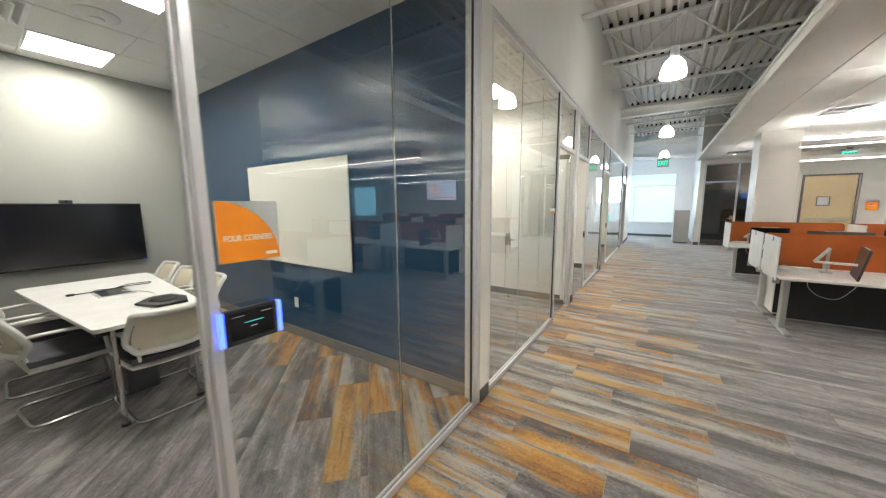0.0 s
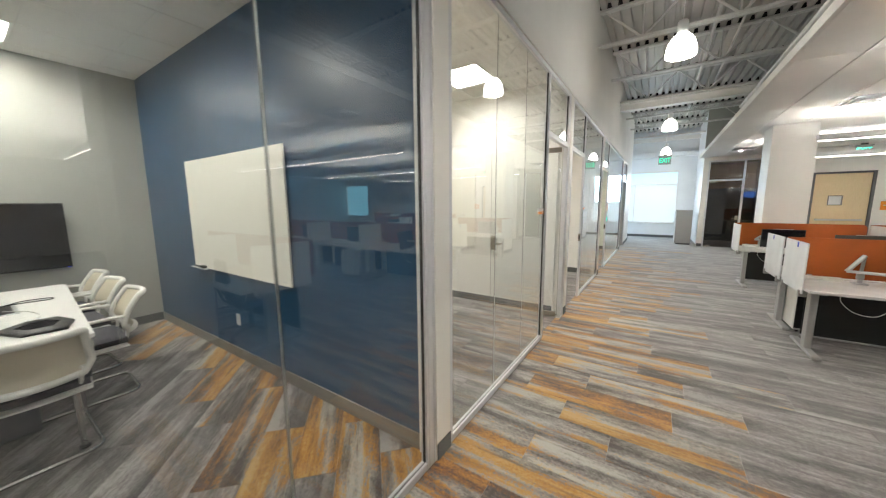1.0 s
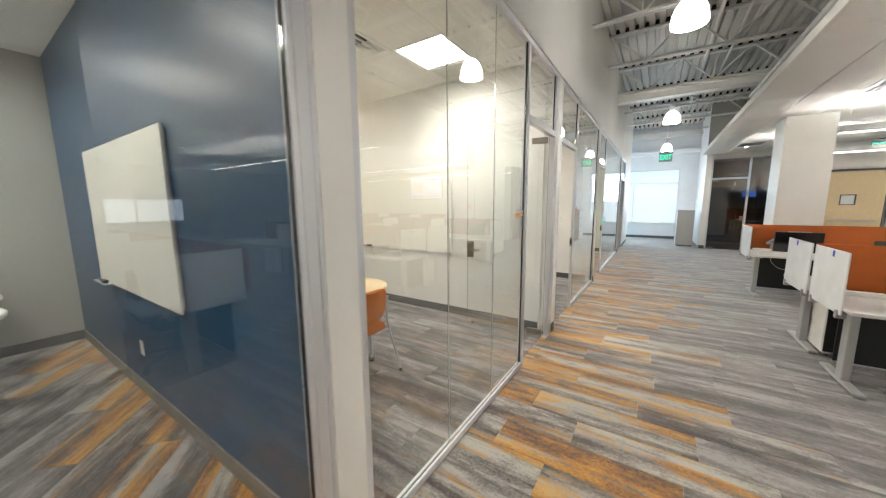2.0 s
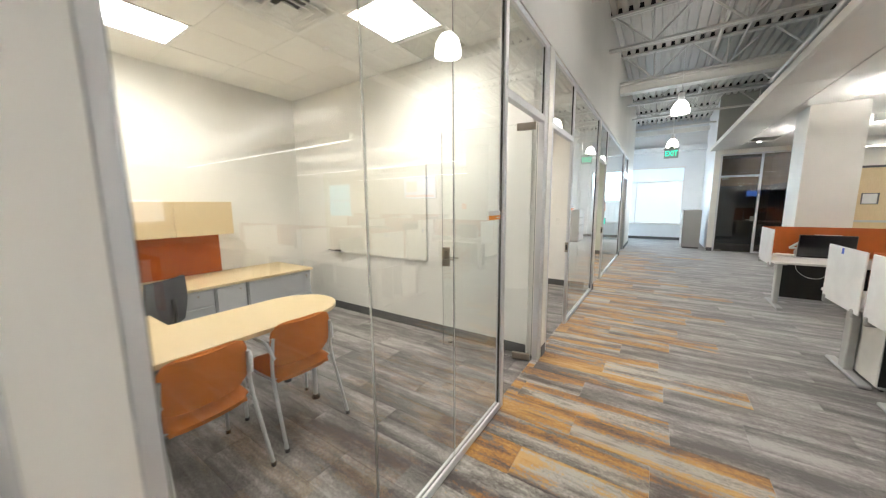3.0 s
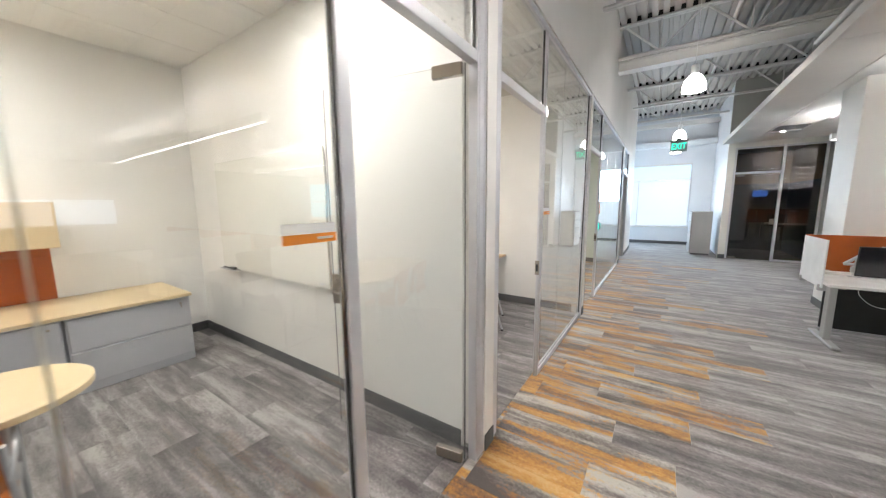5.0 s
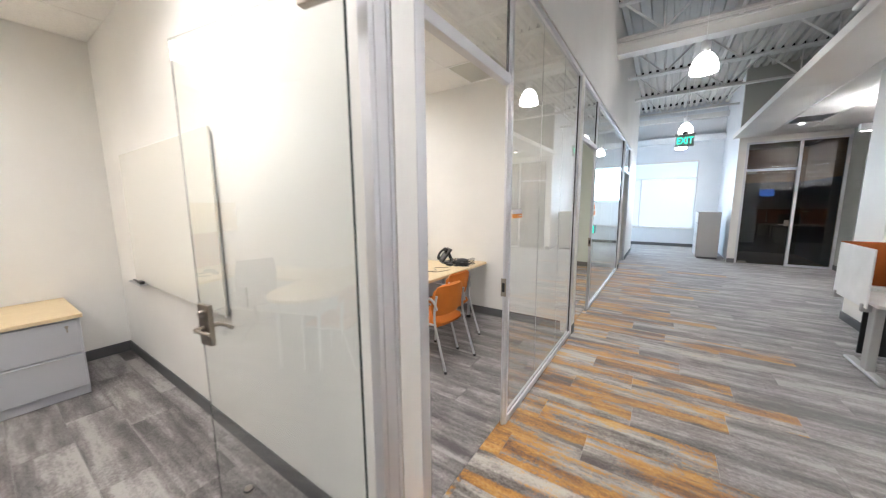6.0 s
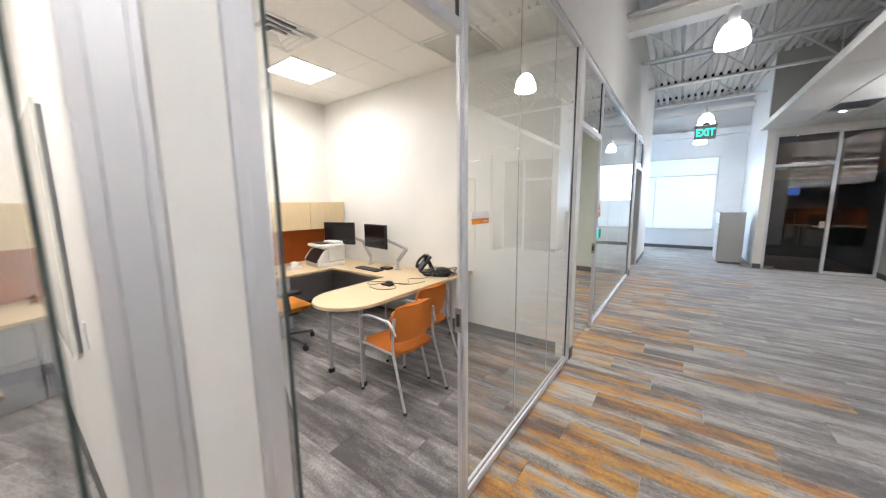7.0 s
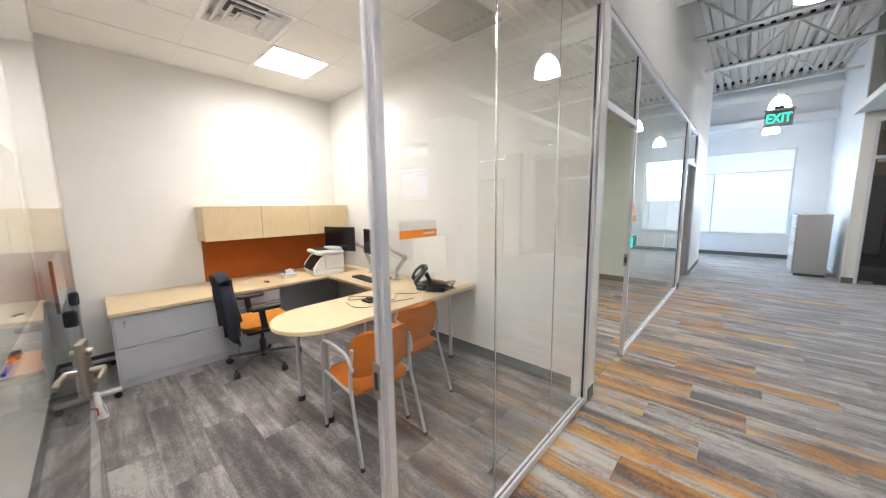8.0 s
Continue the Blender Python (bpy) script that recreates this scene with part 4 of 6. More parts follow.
for a, b in ((-3.1, -2.4), (-2.34, -0.90), (-0.84, 0.67)):
    part("pane", box(a, b, YW + 0.105, YW + 0.115, 0.68, 2.80), GLASS, w).visible_shadow = False
t = thing("roller_blind", (-1.2, YW + 0.03, 0.66), "drawn white translucent roller blind with daylight put in as glow", "blind", "window blinds")
# daylight and shade of the cloths are put into their glow
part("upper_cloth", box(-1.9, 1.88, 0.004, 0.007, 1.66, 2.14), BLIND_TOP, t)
part("guide_rail", box(0.332, 0.358, -0.008, 0.004, 0.0, 1.62, 0.002), FILE_GREY, t, "grey rail between two blinds")
for a, b in ((-1.9, 0.33), (0.36, 1.88)):
    part("cloth", box(a, b, 0, 0.003, 0.02, 1.62), BLIND, t, "white cloth with daylight put in as glow")
    part("hem_bar", box(a, b, -0.006, 0.010, 0.0, 0.02), STEEL_WHITE, t)
    part("cross_bar", box(a, b, -0.006, 0.012, 1.62, 1.66), STEEL_WHITE, t)
part("cassette", box(-1.9, 1.9, -0.03, 0.04, 2.14, 2.20), STEEL_WHITE, t)


def lateral_file(x0, x1, y0, y1, h):
    """A tall cabinet of four drawers that open to the corridor."""
    t = thing("file_cabinet", (x0, y0, 0), "tall grey steel lateral file cabinet with two columns of drawers", "file cabinet")
    w, d = y1 - y0, x1 - x0
    part("body", box(0.026, d, 0, w, 0.05, h, 0.004), CABINET_GREY, t)
    part("plinth", box(0.05, d - 0.01, 0.01, w - 0.01, 0, 0.05), FILE_DARK, t, "dark recessed plinth")
    part("front_recess", box(0.018, 0.0255, 0.004, w - 0.004, 0.052, h - 0.004), FILE_DARK, t, "dark gaps round the drawers")
    n, step = 4, (h - 0.06) / 4
    for i in range(n):
        z0 = 0.058 + i * step
        for k in (0, 1):
            y0 = 0.012 + k * (w / 2 - 0.004)
            dr = part("drawer", box(0.0, 0.018, y0, y0 + w / 2 - 0.026, z0, z0 + step - 0.022, 0.003), FILE_LIGHT, t, "pale drawer front")
            part("handle", box(-0.012, -0.0002, y0 + 0.12, y0 + w / 2 - 0.146, z0 + step - 0.075, z0 + step - 0.05, 0.004), SILVER, dr)


lateral_file(0.64, 1.12, 15.35, 16.25, 1.24)

# ---------------------------------------------------------------- furniture builders
def whiteboard(x0, x1, z0, z1, y, label, turn=0, pens=None):
    """A glass marker board on a wall that faces -y, or +y when turned by half."""
    t = thing("whiteboard", pose((x0 + x1) / 2, y, z0, 0, 0, turn), label, "whiteboard", "marker boards")
    h = (x1 - x0) / 2
    part("board", box(-h, h, -0.030, -0.016, 0, z1 - z0, 0.002), BOARD_WHITE, t)
    part("backing", box(-h + 0.02, h - 0.02, -0.016, 0, 0.02, z1 - z0 - 0.02), FILE_GREY, t)
    part("tray", box(-h + 0.02, -h + 0.36, -0.085, -0.031, 0.0, 0.010, 0.003), SILVER, t, "small silver pen tray")
    for i, (dx, mt) in enumerate(pens or ((0.06, BLACK), (0.2, GREY_CLOTH))):
        part("marker", tube([(-h + dx, -0.055, 0.018), (-h + dx + 0.12, -0.06, 0.018)], 0.008, 8), mt, t)
    part("eraser", box(-h + 0.24, -h + 0.33, -0.078, -0.045, 0.011, 0.035, 0.004), BLACK, t)
    part("maker_mark", box(h - 0.12, h - 0.06, -0.0306, -0.030, 0.03, 0.036), FILE_GREY, t)


def outlet(x, y, z, wide=0.07):
    t = thing("wall_outlet", (x, y, z), "white duplex power outlet plate", "outlet", "wall outlets")
    part("plate", box(-wide / 2, wide / 2, -0.006, 0, -0.058, 0.058, 0.002), WHITE_PLASTIC, t)
    for s in (-1, 1):
        part("socket", box(-0.017, 0.017, -0.008, -0.006, s * 0.022 - 0.014, s * 0.022 + 0.014, 0.001), WHITE_PLASTIC, t)


def guest_chair(m, label):
    """Front is +y. A tube frame with loop arms, padded seat and back."""
    t = thing("guest_chair", m, label, "chair", "guest chairs")
    for s in (-1, 1):
        pts = bend([(s * 0.27, 0.235, 0.012), (s * 0.272, 0.225, 0.64), (s * 0.278, 0.05, 0.668), (s * 0.268, -0.20, 0.66), (s * 0.245, -0.235, 0.56)], 0.07, 5)
        part("front_leg", tube(pts, 0.0125, 10), SILVER, t, smooth=60)
        part("rear_leg", tube(bend([(s * 0.238, -0.225, 0.69), (s * 0.25, -0.19, 0.47), (s * 0.268, -0.36, 0.012)], 0.1, 5), 0.0125, 10), SILVER, t, smooth=60)
        part("side_rail", tube([(s * 0.262, 0.225, 0.415), (s * 0.25, -0.205, 0.415)], 0.010, 8), SILVER, t, smooth=60)
        for y in (0.235, -0.36):
            part("glide", lathe([(0.017, 0.0), (0.018, 0.016), (0.012, 0.022)], 12, at=(s * (0.27 if y > 0 else 0.268), y, 0)), BLACK, t, smooth=40)
    part("cross_rail", tube([(-0.25, -0.18, 0.412), (0.25, -0.18, 0.412)], 0.010, 8), SILVER, t, smooth=60)

    def seat(u, v):
        x, y = (u - 0.5) * 0.49, (v - 0.5) * 0.47 + 0.01
        edge = max(abs(u - 0.5), abs(v - 0.5)) * 2
        p, q = 2 * u - 1, 2 * v - 1
        return x * (1 - 0.06 * q * q - 0.07 * q ** 8), y * (1 - 0.08 * p ** 8), 0.446 - 0.26 * max(0, edge - 0.62) ** 2 - 0.035 * max(0, v - 0.8) - 0.012 * (1 - p * p)

    part("seat", shell(seat, 16, 16, 0.042), ORANGE_CLOTH, t, "orange upholstered seat", smooth=60)

    def back(u, v):
        a, c = (u - 0.5) * 2, 2 * v - 1
        half = 0.242 * (1 - 0.13 * c ** 6 - 0.03 * v)
        rise = 0.285 * (v - 0.5) * (1 - 0.16 * a ** 6)
        return a * half, -0.195 - 0.055 * v + 0.05 * a * a, 0.628 + rise

    part("backrest", shell(back, 14, 12, 0.045), ORANGE_CLOTH, t, "orange upholstered back", smooth=60)

    part("seam", tube([(p[0], p[1] + 0.002, p[2]) for p in (back(i / 14, 1.0) for i in range(15))], 0.006, 6), ORANGE_CLOTH, t)
    for piece in t.children:
        piece.data.transform(Matrix.Diagonal((0.85, 0.88, 1.0, 1.0)))
    return t


def meeting_chair(m, label):
    """Front is +y. Cantilever base, grey seat in a white shell, low white framed mesh back with straight arms."""
    t = thing("meeting_chair", m, label, "chair", "meeting chairs")
    runner = bend([(0.235, 0.24, 0.41), (0.24, 0.285, 0.06), (0.24, 0.27, 0.012), (0.235, -0.27, 0.012), (-0.235, -0.27, 0.012), (-0.24, 0.27, 0.012), (-0.24, 0.285, 0.06), (-0.235, 0.24, 0.41)], 0.08, 5)
    part("sled_base", tube(runner, 0.0115, 10), CHROME, t, "chrome cantilever tube", smooth=60)
    for s in (-1, 1):
        part("seat_rail", tube(bend([(s * 0.235, 0.24, 0.405), (s * 0.235, 0.12, 0.412), (s * 0.225, -0.20, 0.412)], 0.06), 0.011, 8), WHITE_PLASTIC, t, smooth=60)
        arm = bend([(s * 0.245, -0.225, 0.648), (s * 0.262, -0.10, 0.652), (s * 0.264, 0.16, 0.640), (s * 0.258, 0.225, 0.60), (s * 0.240, 0.235, 0.415)], 0.06, 5)
        part("armrest", tube(arm, 0.0135, 8), WHITE_PLASTIC, t, "white plastic arm", smooth=60)
        part("back_stay", tube(bend([(s * 0.17, -0.16, 0.412), (s * 0.18, -0.235, 0.44), (s * 0.19, -0.255, 0.56)], 0.06), 0.012, 8), WHITE_PLASTIC, t, smooth=60)
        part("glide", box(s * 0.237 - 0.012, s * 0.237 + 0.012, 0.20, 0.25, 0.0, 0.014, 0.003), BLACK, t)

    def seat(u, v):
        x, y = (u - 0.5) * 0.49, (v - 0.5) * 0.47
        edge = max(abs(u - 0.5), abs(v - 0.5)) * 2
        return x * (1 - 0.10 * (2 * v - 1) ** 2), y, 0.470 - 0.16 * max(0, edge - 0.62) ** 2 - 0.05 * max(0, v - 0.75) - 0.012 * (1 - (2 * u - 1) ** 2)

    part("seat", shell(seat, 14, 14, 0.045), GREY_CLOTH, t, "dark grey cushioned seat", smooth=60)

    def pan(u, v):
        x, y, z = seat(0.5 + (u - 0.5) * 1.02, 0.5 + (v - 0.5) * 1.02)
        edge = max(abs(u - 0.5), abs(v - 0.5)) * 2
        return x, y, z - 0.047 - 0.016 * (1 - edge ** 4)

    part("seat_shell", shell(pan, 14, 14, 0.010), WHITE_PLASTIC, t, "white plastic seat shell", smooth=60)

    def back(u, v):
        a = (u - 0.5) * 2
        half = 0.250 - 0.040 * v - (0.055 * (1 - v / 0.22) if v < 0.22 else 0.0)
        return a * half, -0.268 - 0.03 * v - 0.10 * v * v - 0.05 * max(0.0, 0.25 - v) / 0.25 + 0.060 * a * a, 0.515 + 0.280 * v

    part("mesh", shell(lambda u, v: back(0.05 + 0.90 * u, 0.05 + 0.90 * v), 12, 12, 0.006), MESH_CREAM, t, "cream mesh back", smooth=60)
    rim = [back(u / 10, 0) for u in range(11)] + [back(1, v / 10) for v in range(1, 11)] + [back(1 - u / 10, 1) for u in range(1, 11)] + [back(0, 1 - v / 10) for v in range(1, 10)]
    part("back_frame", tube(smooth_path(rim, 2, True), 0.021, 8, closed=True), WHITE_PLASTIC, t, "white plastic back frame", smooth=60)
    return t


def task_chair(m, label, seat_mat, back_mat, jacket=False):
    """Front is +y. Five-star base on castors."""
    t = thing("task_chair", m, label, "office chair", "task chairs")
    for k in range(5):
        a = radians(88 + 72 * k)
        c, s = math.cos(a), math.sin(a)
        part("base_arm", tube([(0.03 * c, 0.03 * s, 0.115), (0.17 * c, 0.17 * s, 0.10), (0.33 * c, 0.33 * s, 0.075)], 0.020, 8, flat=0.7), FILE_DARK, t, smooth=60)
        part("castor", lathe([(0.0, -0.024), (0.027, -0.022), (0.030, -0.008), (0.022, 0.0), (0.030, 0.008), (0.027, 0.022), (0.0, 0.024)], 16), BLACK, t, smooth=50).matrix_local = pose(0.33 * c, 0.33 * s, 0.030, 90, 0, math.degrees(a) + 60)
        part("castor_stem", tube([(0.33 * c, 0.33 * s, 0.085), (0.33 * c, 0.33 * s, 0.04)], 0.008, 6), BLACK, t)
    part("gas_column", lathe([(0.03, 0.08), (0.03, 0.25), (0.016, 0.25), (0.016, 0.40)], 16), BLACK, t, smooth=40)
    part("mechanism", box(-0.15, 0.15, -0.16, 0.15, 0.345, 0.425, 0.030, 3), BLACK, t)

    def seat(u, v):
        x, y = (u - 0.5) * 0.44, (v - 0.5) * 0.43 + 0.02
        edge = max(abs(u - 0.5), abs(v - 0.5)) * 2
        return x * (1 - 0.1 * (2 * v - 1) ** 2), y, 0.462 - 0.24 * max(0, edge - 0.62) ** 2 - 0.05 * max(0, v - 0.8)

    part("seat", shell(seat, 12, 12, 0.065), seat_mat, t, "amber orange cushioned seat" if seat_mat is AMBER_CLOTH else "dark cushioned seat", smooth=60)
    part("seat_pan", box(-0.21, 0.21, -0.20, 0.21, 0.408, 0.445, 0.014, 2), BLACK, t)

    def back(u, v):
        a = (u - 0.5) * 2
        half = 0.205 * (1 - 0.22 * max(0, v - 0.5)) * (1 - 0.12 * max(0, 0.3 - v))
        return a * half, -0.245 - 0.07 * v + 0.04 * a * a + 0.05 * (v - 0.3) ** 2, 0.52 + 0.395 * v

    part("backrest", shell(back, 12, 12, 0.03), back_mat, t, "dark curved back", smooth=60)
    part("back_bar", tube(bend([(0, -0.08, 0.41), (0, -0.25, 0.42), (0, -0.315, 0.62), (0, -0.30, 0.75)], 0.08, 5), 0.02, 8, flat=0.6), BLACK, t, smooth=60)
    for s in (-1, 1) if seat_mat is AMBER_CLOTH else ():
        part("arm_post", tube(bend([(s * 0.16, -0.03, 0.415), (s * 0.265, -0.03, 0.43), (s * 0.27, -0.05, 0.61)], 0.05, 4), 0.027, 8, flat=0.7), BLACK, t, smooth=60)
        part("arm_pad", slab(rounded(s * 0.275 - 0.046, s * 0.275 + 0.046, -0.14, 0.11, 0.035), 0.612, 0.650, 0.012), BLACK, t, "black arm pad", smooth=50)
    if jacket:
        j = thing("jacket", m, "dark navy jacket hung over the chair's back", "jacket")

        def cloth(u, v):
            a = (u - 0.5) * 2
            fold = 0.012 * math.sin(9 * a + 3 * v) + 0.008 * math.sin(17 * a - 5 * v)
            w = 0.245 * (1 - 0.55 * max(0, v - 0.8) / 0.2 * abs(a) ** 0.5) * (1 + 0.05 * math.sin(4 * v + a))
            return a * w, -0.30 - 0.055 * v + 0.045 * a * a + fold + 0.02 * (1 - v), 0.35 + 0.585 * v - 0.045 * a * a * v + 0.03 * math.sin(5 * a) * (1 - v)

        part("body", shell(cloth, 26, 22, 0.014), NAVY_CLOTH, j, smooth=70)

        def over(u, v):
            a = (u - 0.5) * 2
            return a * (0.20 - 0.02 * v), -0.345 + 0.10 * math.sin(v * 1.9), 0.932 + 0.018 * math.sin(v * math.pi) - 0.16 * max(0, v - 0.5) ** 1.2 - 0.045 * a * a

        part("collar", shell(over, 16, 10, 0.014), NAVY_CLOTH, j, smooth=70)
        for s in (-1, 1):
            sl = smooth_path([(s * 0.17, -0.29, 0.85), (s * 0.235, -0.285, 0.72), (s * 0.245, -0.27, 0.58), (s * 0.23, -0.265, 0.40)], 5)
            part("sleeve", tube(sl, 0.05, 10, flat=0.55), NAVY_CLOTH, j, smooth=70)
    return t


# ---------------------------------------------------------------- meeting room
whiteboard(-4.085, -2.285, 0.865, 1.965, 2.23, "large off-white glass marker board on the blue wall")
outlet(-3.285, 2.23, 0.405)

t = thing("wall_display", (-5.4, 0.86, 0.85), "large black wall-mounted display on the grey wall", "television")
part("bracket", box(0, 0.04, -0.25, 0.25, 0.18, 0.5), BLACK, t)
part("body", box(0.04, 0.085, -0.62, 0.62, 0, 0.70, 0.006), BLACK, t)
part("screen", box(0.0855, 0.0865, -0.608, 0.608, 0.018, 0.688), SCREEN, t, "dark glossy screen")
part("status_light", box(0.0866, 0.0872, 0.585, 0.597, 0.006, 0.010), LED_BLUE, t)
t = thing("web_camera", (-5.35, 0.86, 1.551), "small black conference camera on top of the display", "camera")
part("body", box(0, 0.05, -0.05, 0.05, 0.0, 0.035, 0.008, 2), BLACK, t)
part("lens", lathe([(0.0, 0), (0.012, 0.0), (0.012, 0.006), (0, 0.007)], 12), SCREEN, t).matrix_local = pose(0.05, 0, 0.018, 0, 90, 0)

t = thing("meeting_table", (-3.72, 0.87, 0), "long white meeting table with chrome legs", "table")
part("tabletop", slab(bend([(-1.12, -0.482), (0.94, -0.325), (0.955, -0.30), (0.955, 0.30), (0.94, 0.325), (-1.12, 0.482), (-1.165, 0.44), (-1.165, -0.44)], 0.03, 3), 0.712, 0.74, 0.004), DESK_WHITE, t, "white laminate top")
part("apron", box(-0.85, 0.85, -0.30, 0.30, 0.66, 0.71), BLACK, t)
for sx in (-1, 1):
    for sy in (-1, 1):
        part("leg", tube([(sx * 0.86, sy * 0.22, 0.012), (sx * 0.86, sy * 0.22, 0.70)], 0.015, 12), CHROME, t, smooth=60)
        part("foot", lathe([(0.028, 0), (0.028, 0.012), (0.012, 0.018)], 12, at=(sx * 0.86, sy * 0.22, 0)), BLACK, t)
part("cable_spine", box(0.12, 0.40, -0.10, 0.10, 0.0, 0.27, 0.01), FILE_DARK, t, "dark cable box on the floor")
part("port_frame", box(-0.40, -0.04, -0.12, 0.12, 0.7405, 0.746, 0.002), SILVER, t, "flip-up cable port")
part("port_well", box(-0.375, -0.065, -0.095, 0.095, 0.7462, 0.748), BLACK, t)
for i in range(3):
    part("socket", box(-0.30 + 0.075 * i, -0.245 + 0.075 * i, -0.03, 0.03, 0.7482, 0.7505, 0.001), FILE_DARK, t)
t = thing("video_cable", (-3.9, 0.86, 0.742), "coiled black video cable lying on the table", "cable")
part("loop", tube(smooth_path([(-0.05, -0.02, 0.016), (-0.15, -0.09, 0.010), (-0.24, -0.05, 0.006), (-0.20, 0.05, 0.006), (-0.30, 0.17, 0.006), (-0.27, 0.32, 0.006), (-0.20, 0.30, 0.006), (-0.20, 0.12, 0.010), (-0.14, -0.04, 0.012), (-0.18, -0.20, 0.006)], 6), 0.0038, 6), BLACK, t, smooth=60)
part("plug", box(-0.20, -0.165, -0.25, -0.20, 0.0, 0.016, 0.003), BLACK, t)
part("lead", tube(smooth_path([(0.02, 0.06, 0.01), (0.15, 0.16, 0.006), (0.35, 0.2, 0.006), (0.48, 0.16, 0.006)], 6), 0.004, 6), WHITE_PLASTIC, t, smooth=60)
t = thing("conference_phone", (-3.18, 1.02, 0.742), "flat black conference phone lying on the table", "phone")
part("body", slab([(-0.17, -0.04), (-0.04, -0.17), (0.17, -0.09), (0.19, 0.10), (0.02, 0.15), (-0.16, 0.10)], 0.0, 0.022, 0.008), BLACK, t, smooth=50)
part("keypad", slab([(-0.08, -0.03), (0.0, -0.1), (0.1, -0.05), (0.1, 0.05), (0.0, 0.09), (-0.08, 0.05)], 0.0222, 0.026, 0.002), SCREEN, t)

LB = "white mesh-back meeting chair on chrome base"
c1 = meeting_chair(pose(-3.03, 0.93, 0, 0, 0, 90), LB + " by the table")
for x, y, a in ((-3.57, 0.53, 5), (-4.24, 0.50, -2)):
    copy_thing(c1, pose(x, y, 0, 0, 0, a))
for x, y, a in ((-3.66, 1.24, 177), (-4.33, 1.26, 182), (-4.96, 1.27, 180)):
    copy_thing(c1, pose(x, y, 0, 0, 0, a))


# ---------------------------------------------------------------- the two offices
WORK_Z = 0.675


def office_suite(flip, base_y, e):
    """Built-in desks along the back wall; y runs from the room's free end (0) to the desk wall, flipped for the first office."""
    def Y(v):
        return base_y + flip * v

    def bx(x0, x1, a, b, z0, z1, r=0.0, bm=None):
        return box(x0, x1, min(Y(a), Y(b)), max(Y(a), Y(b)), z0, z1, r, bm=bm)

    L = 2.53
    top = WORK_Z
    v0, v1, v2 = (0.075, 1.235, 1.57) if flip < 0 else (0.0, 1.366, 1.366)
    # worktop along the back wall
    solo("worktop", bx(-4.712, -3.885, v0, L, top - 0.03, top, 0.003), MAPLE_Y, "pale maple laminate worktop along the wall", "worktop", "office worktops")
    solo("worktop", bx(-3.883, -2.70, L - 0.60, L, top - 0.03, top, 0.003), MAPLE_X, "pale maple laminate worktop over the knee space", "worktop", "office worktops")
    # two-drawer lateral file
    t = thing("lateral_file", (0, 0, 0), "light grey two-drawer steel lateral file under the worktop", "file cabinet", "under-desk files")
    part("body", bx(-4.70, -3.925, v0 + 0.012, 0.90, 0.0, top - 0.031, 0.003), FILE_GREY, t)
    for z0, z1 in ((0.075, 0.350), (0.362, 0.635)):
        d = part("drawer", bx(-3.925, -3.905, v0 + 0.025, 0.89, z0, z1, 0.004), FILE_GREY, t)
        part("pull", bx(-3.9046, -3.8985, v0 + 0.03, 0.885, z1 - 0.016, z1 - 0.004), SILVER, d)
    part("lock", lathe([(0, 0), (0.011, 0), (0.011, 0.006), (0, 0.007)], 12), NICKEL, t).matrix_local = pose(-3.905, Y(v0 + 0.09), 0.585, 0, 90, 0)
    part("key", box(-3.897, -3.885, Y(v0 + 0.09) - 0.004, Y(v0 + 0.09) + 0.004, 0.545, 0.583), NICKEL, t)
    # drawer pedestal
    t = thing("drawer_pedestal", (0, 0, 0), "light grey steel drawer pedestal under the worktop", "file cabinet", "under-desk files")
    part("body", bx(-4.70, -3.925, 0.915, v1 - 0.006, 0.0, top - 0.031, 0.003), FILE_GREY, t)
    for z0, z1 in (((0.075, 0.25), (0.262, 0.635)) if flip < 0 else ((0.075, 0.355), (0.367, 0.495), (0.507, 0.635))):
        d = part("drawer", bx(-3.925, -3.905, 0.925, v1 - 0.016, z0, z1, 0.004), FILE_GREY, t)
        part("pull", bx(-3.9046, -3.8985, 0.93, v1 - 0.021, z1 - 0.016, z1 - 0.004), SILVER, d)
    knee = 1.372
    if flip < 0:
        knee = v2 + 0.012
        t = thing("drawer_pedestal", (0, 0, 0), "light grey steel pedestal with a lock under the worktop", "file cabinet", "under-desk files")
        part("body", bx(-4.70, -3.925, v1 + 0.006, v2, 0.0, top - 0.031, 0.003), FILE_GREY, t)
        for z0, z1 in ((0.075, 0.46), (0.472, 0.635)):
            d = part("drawer", bx(-3.925, -3.905, v1 + 0.016, v2 - 0.01, z0, z1, 0.004), FILE_GREY, t)
            part("pull", bx(-3.9046, -3.8985, v1 + 0.021, v2 - 0.015, z1 - 0.016, z1 - 0.004), SILVER, d)
        for v in (0.985, 1.39):
            solo("cabinet_lock", lathe([(0, 0), (0.011, 0), (0.011, 0.006), (0, 0.007)], 12), NICKEL, "small nickel cabinet lock", "lock").matrix_world = pose(-3.904, Y(v), 0.585, 0, 90, 0)
    # modesty panels of the knee space
    solo("back_panel", bx(-4.70, -4.68, knee, L - 0.02, 0.05, top - 0.031), KNEE_GREY, "blue-grey metal back panel in the knee space", "panel")
    solo("back_panel", bx(-4.66, -2.75, L - 0.05, L - 0.03, 0.05, top - 0.031), KNEE_GREY, "blue-grey metal back panel under the worktop", "panel")
    # overhead cupboard and tack board
    t = thing("wall_cupboard", (0, 0, 0), "pale maple wall cupboard over an orange tack board", "cupboard", "wall cupboards")
    part("body", bx(-4.718, -4.362, 0.80, L - 0.01, 1.175, 1.55, 0.002), MAPLE_Z, t)
    n = 3
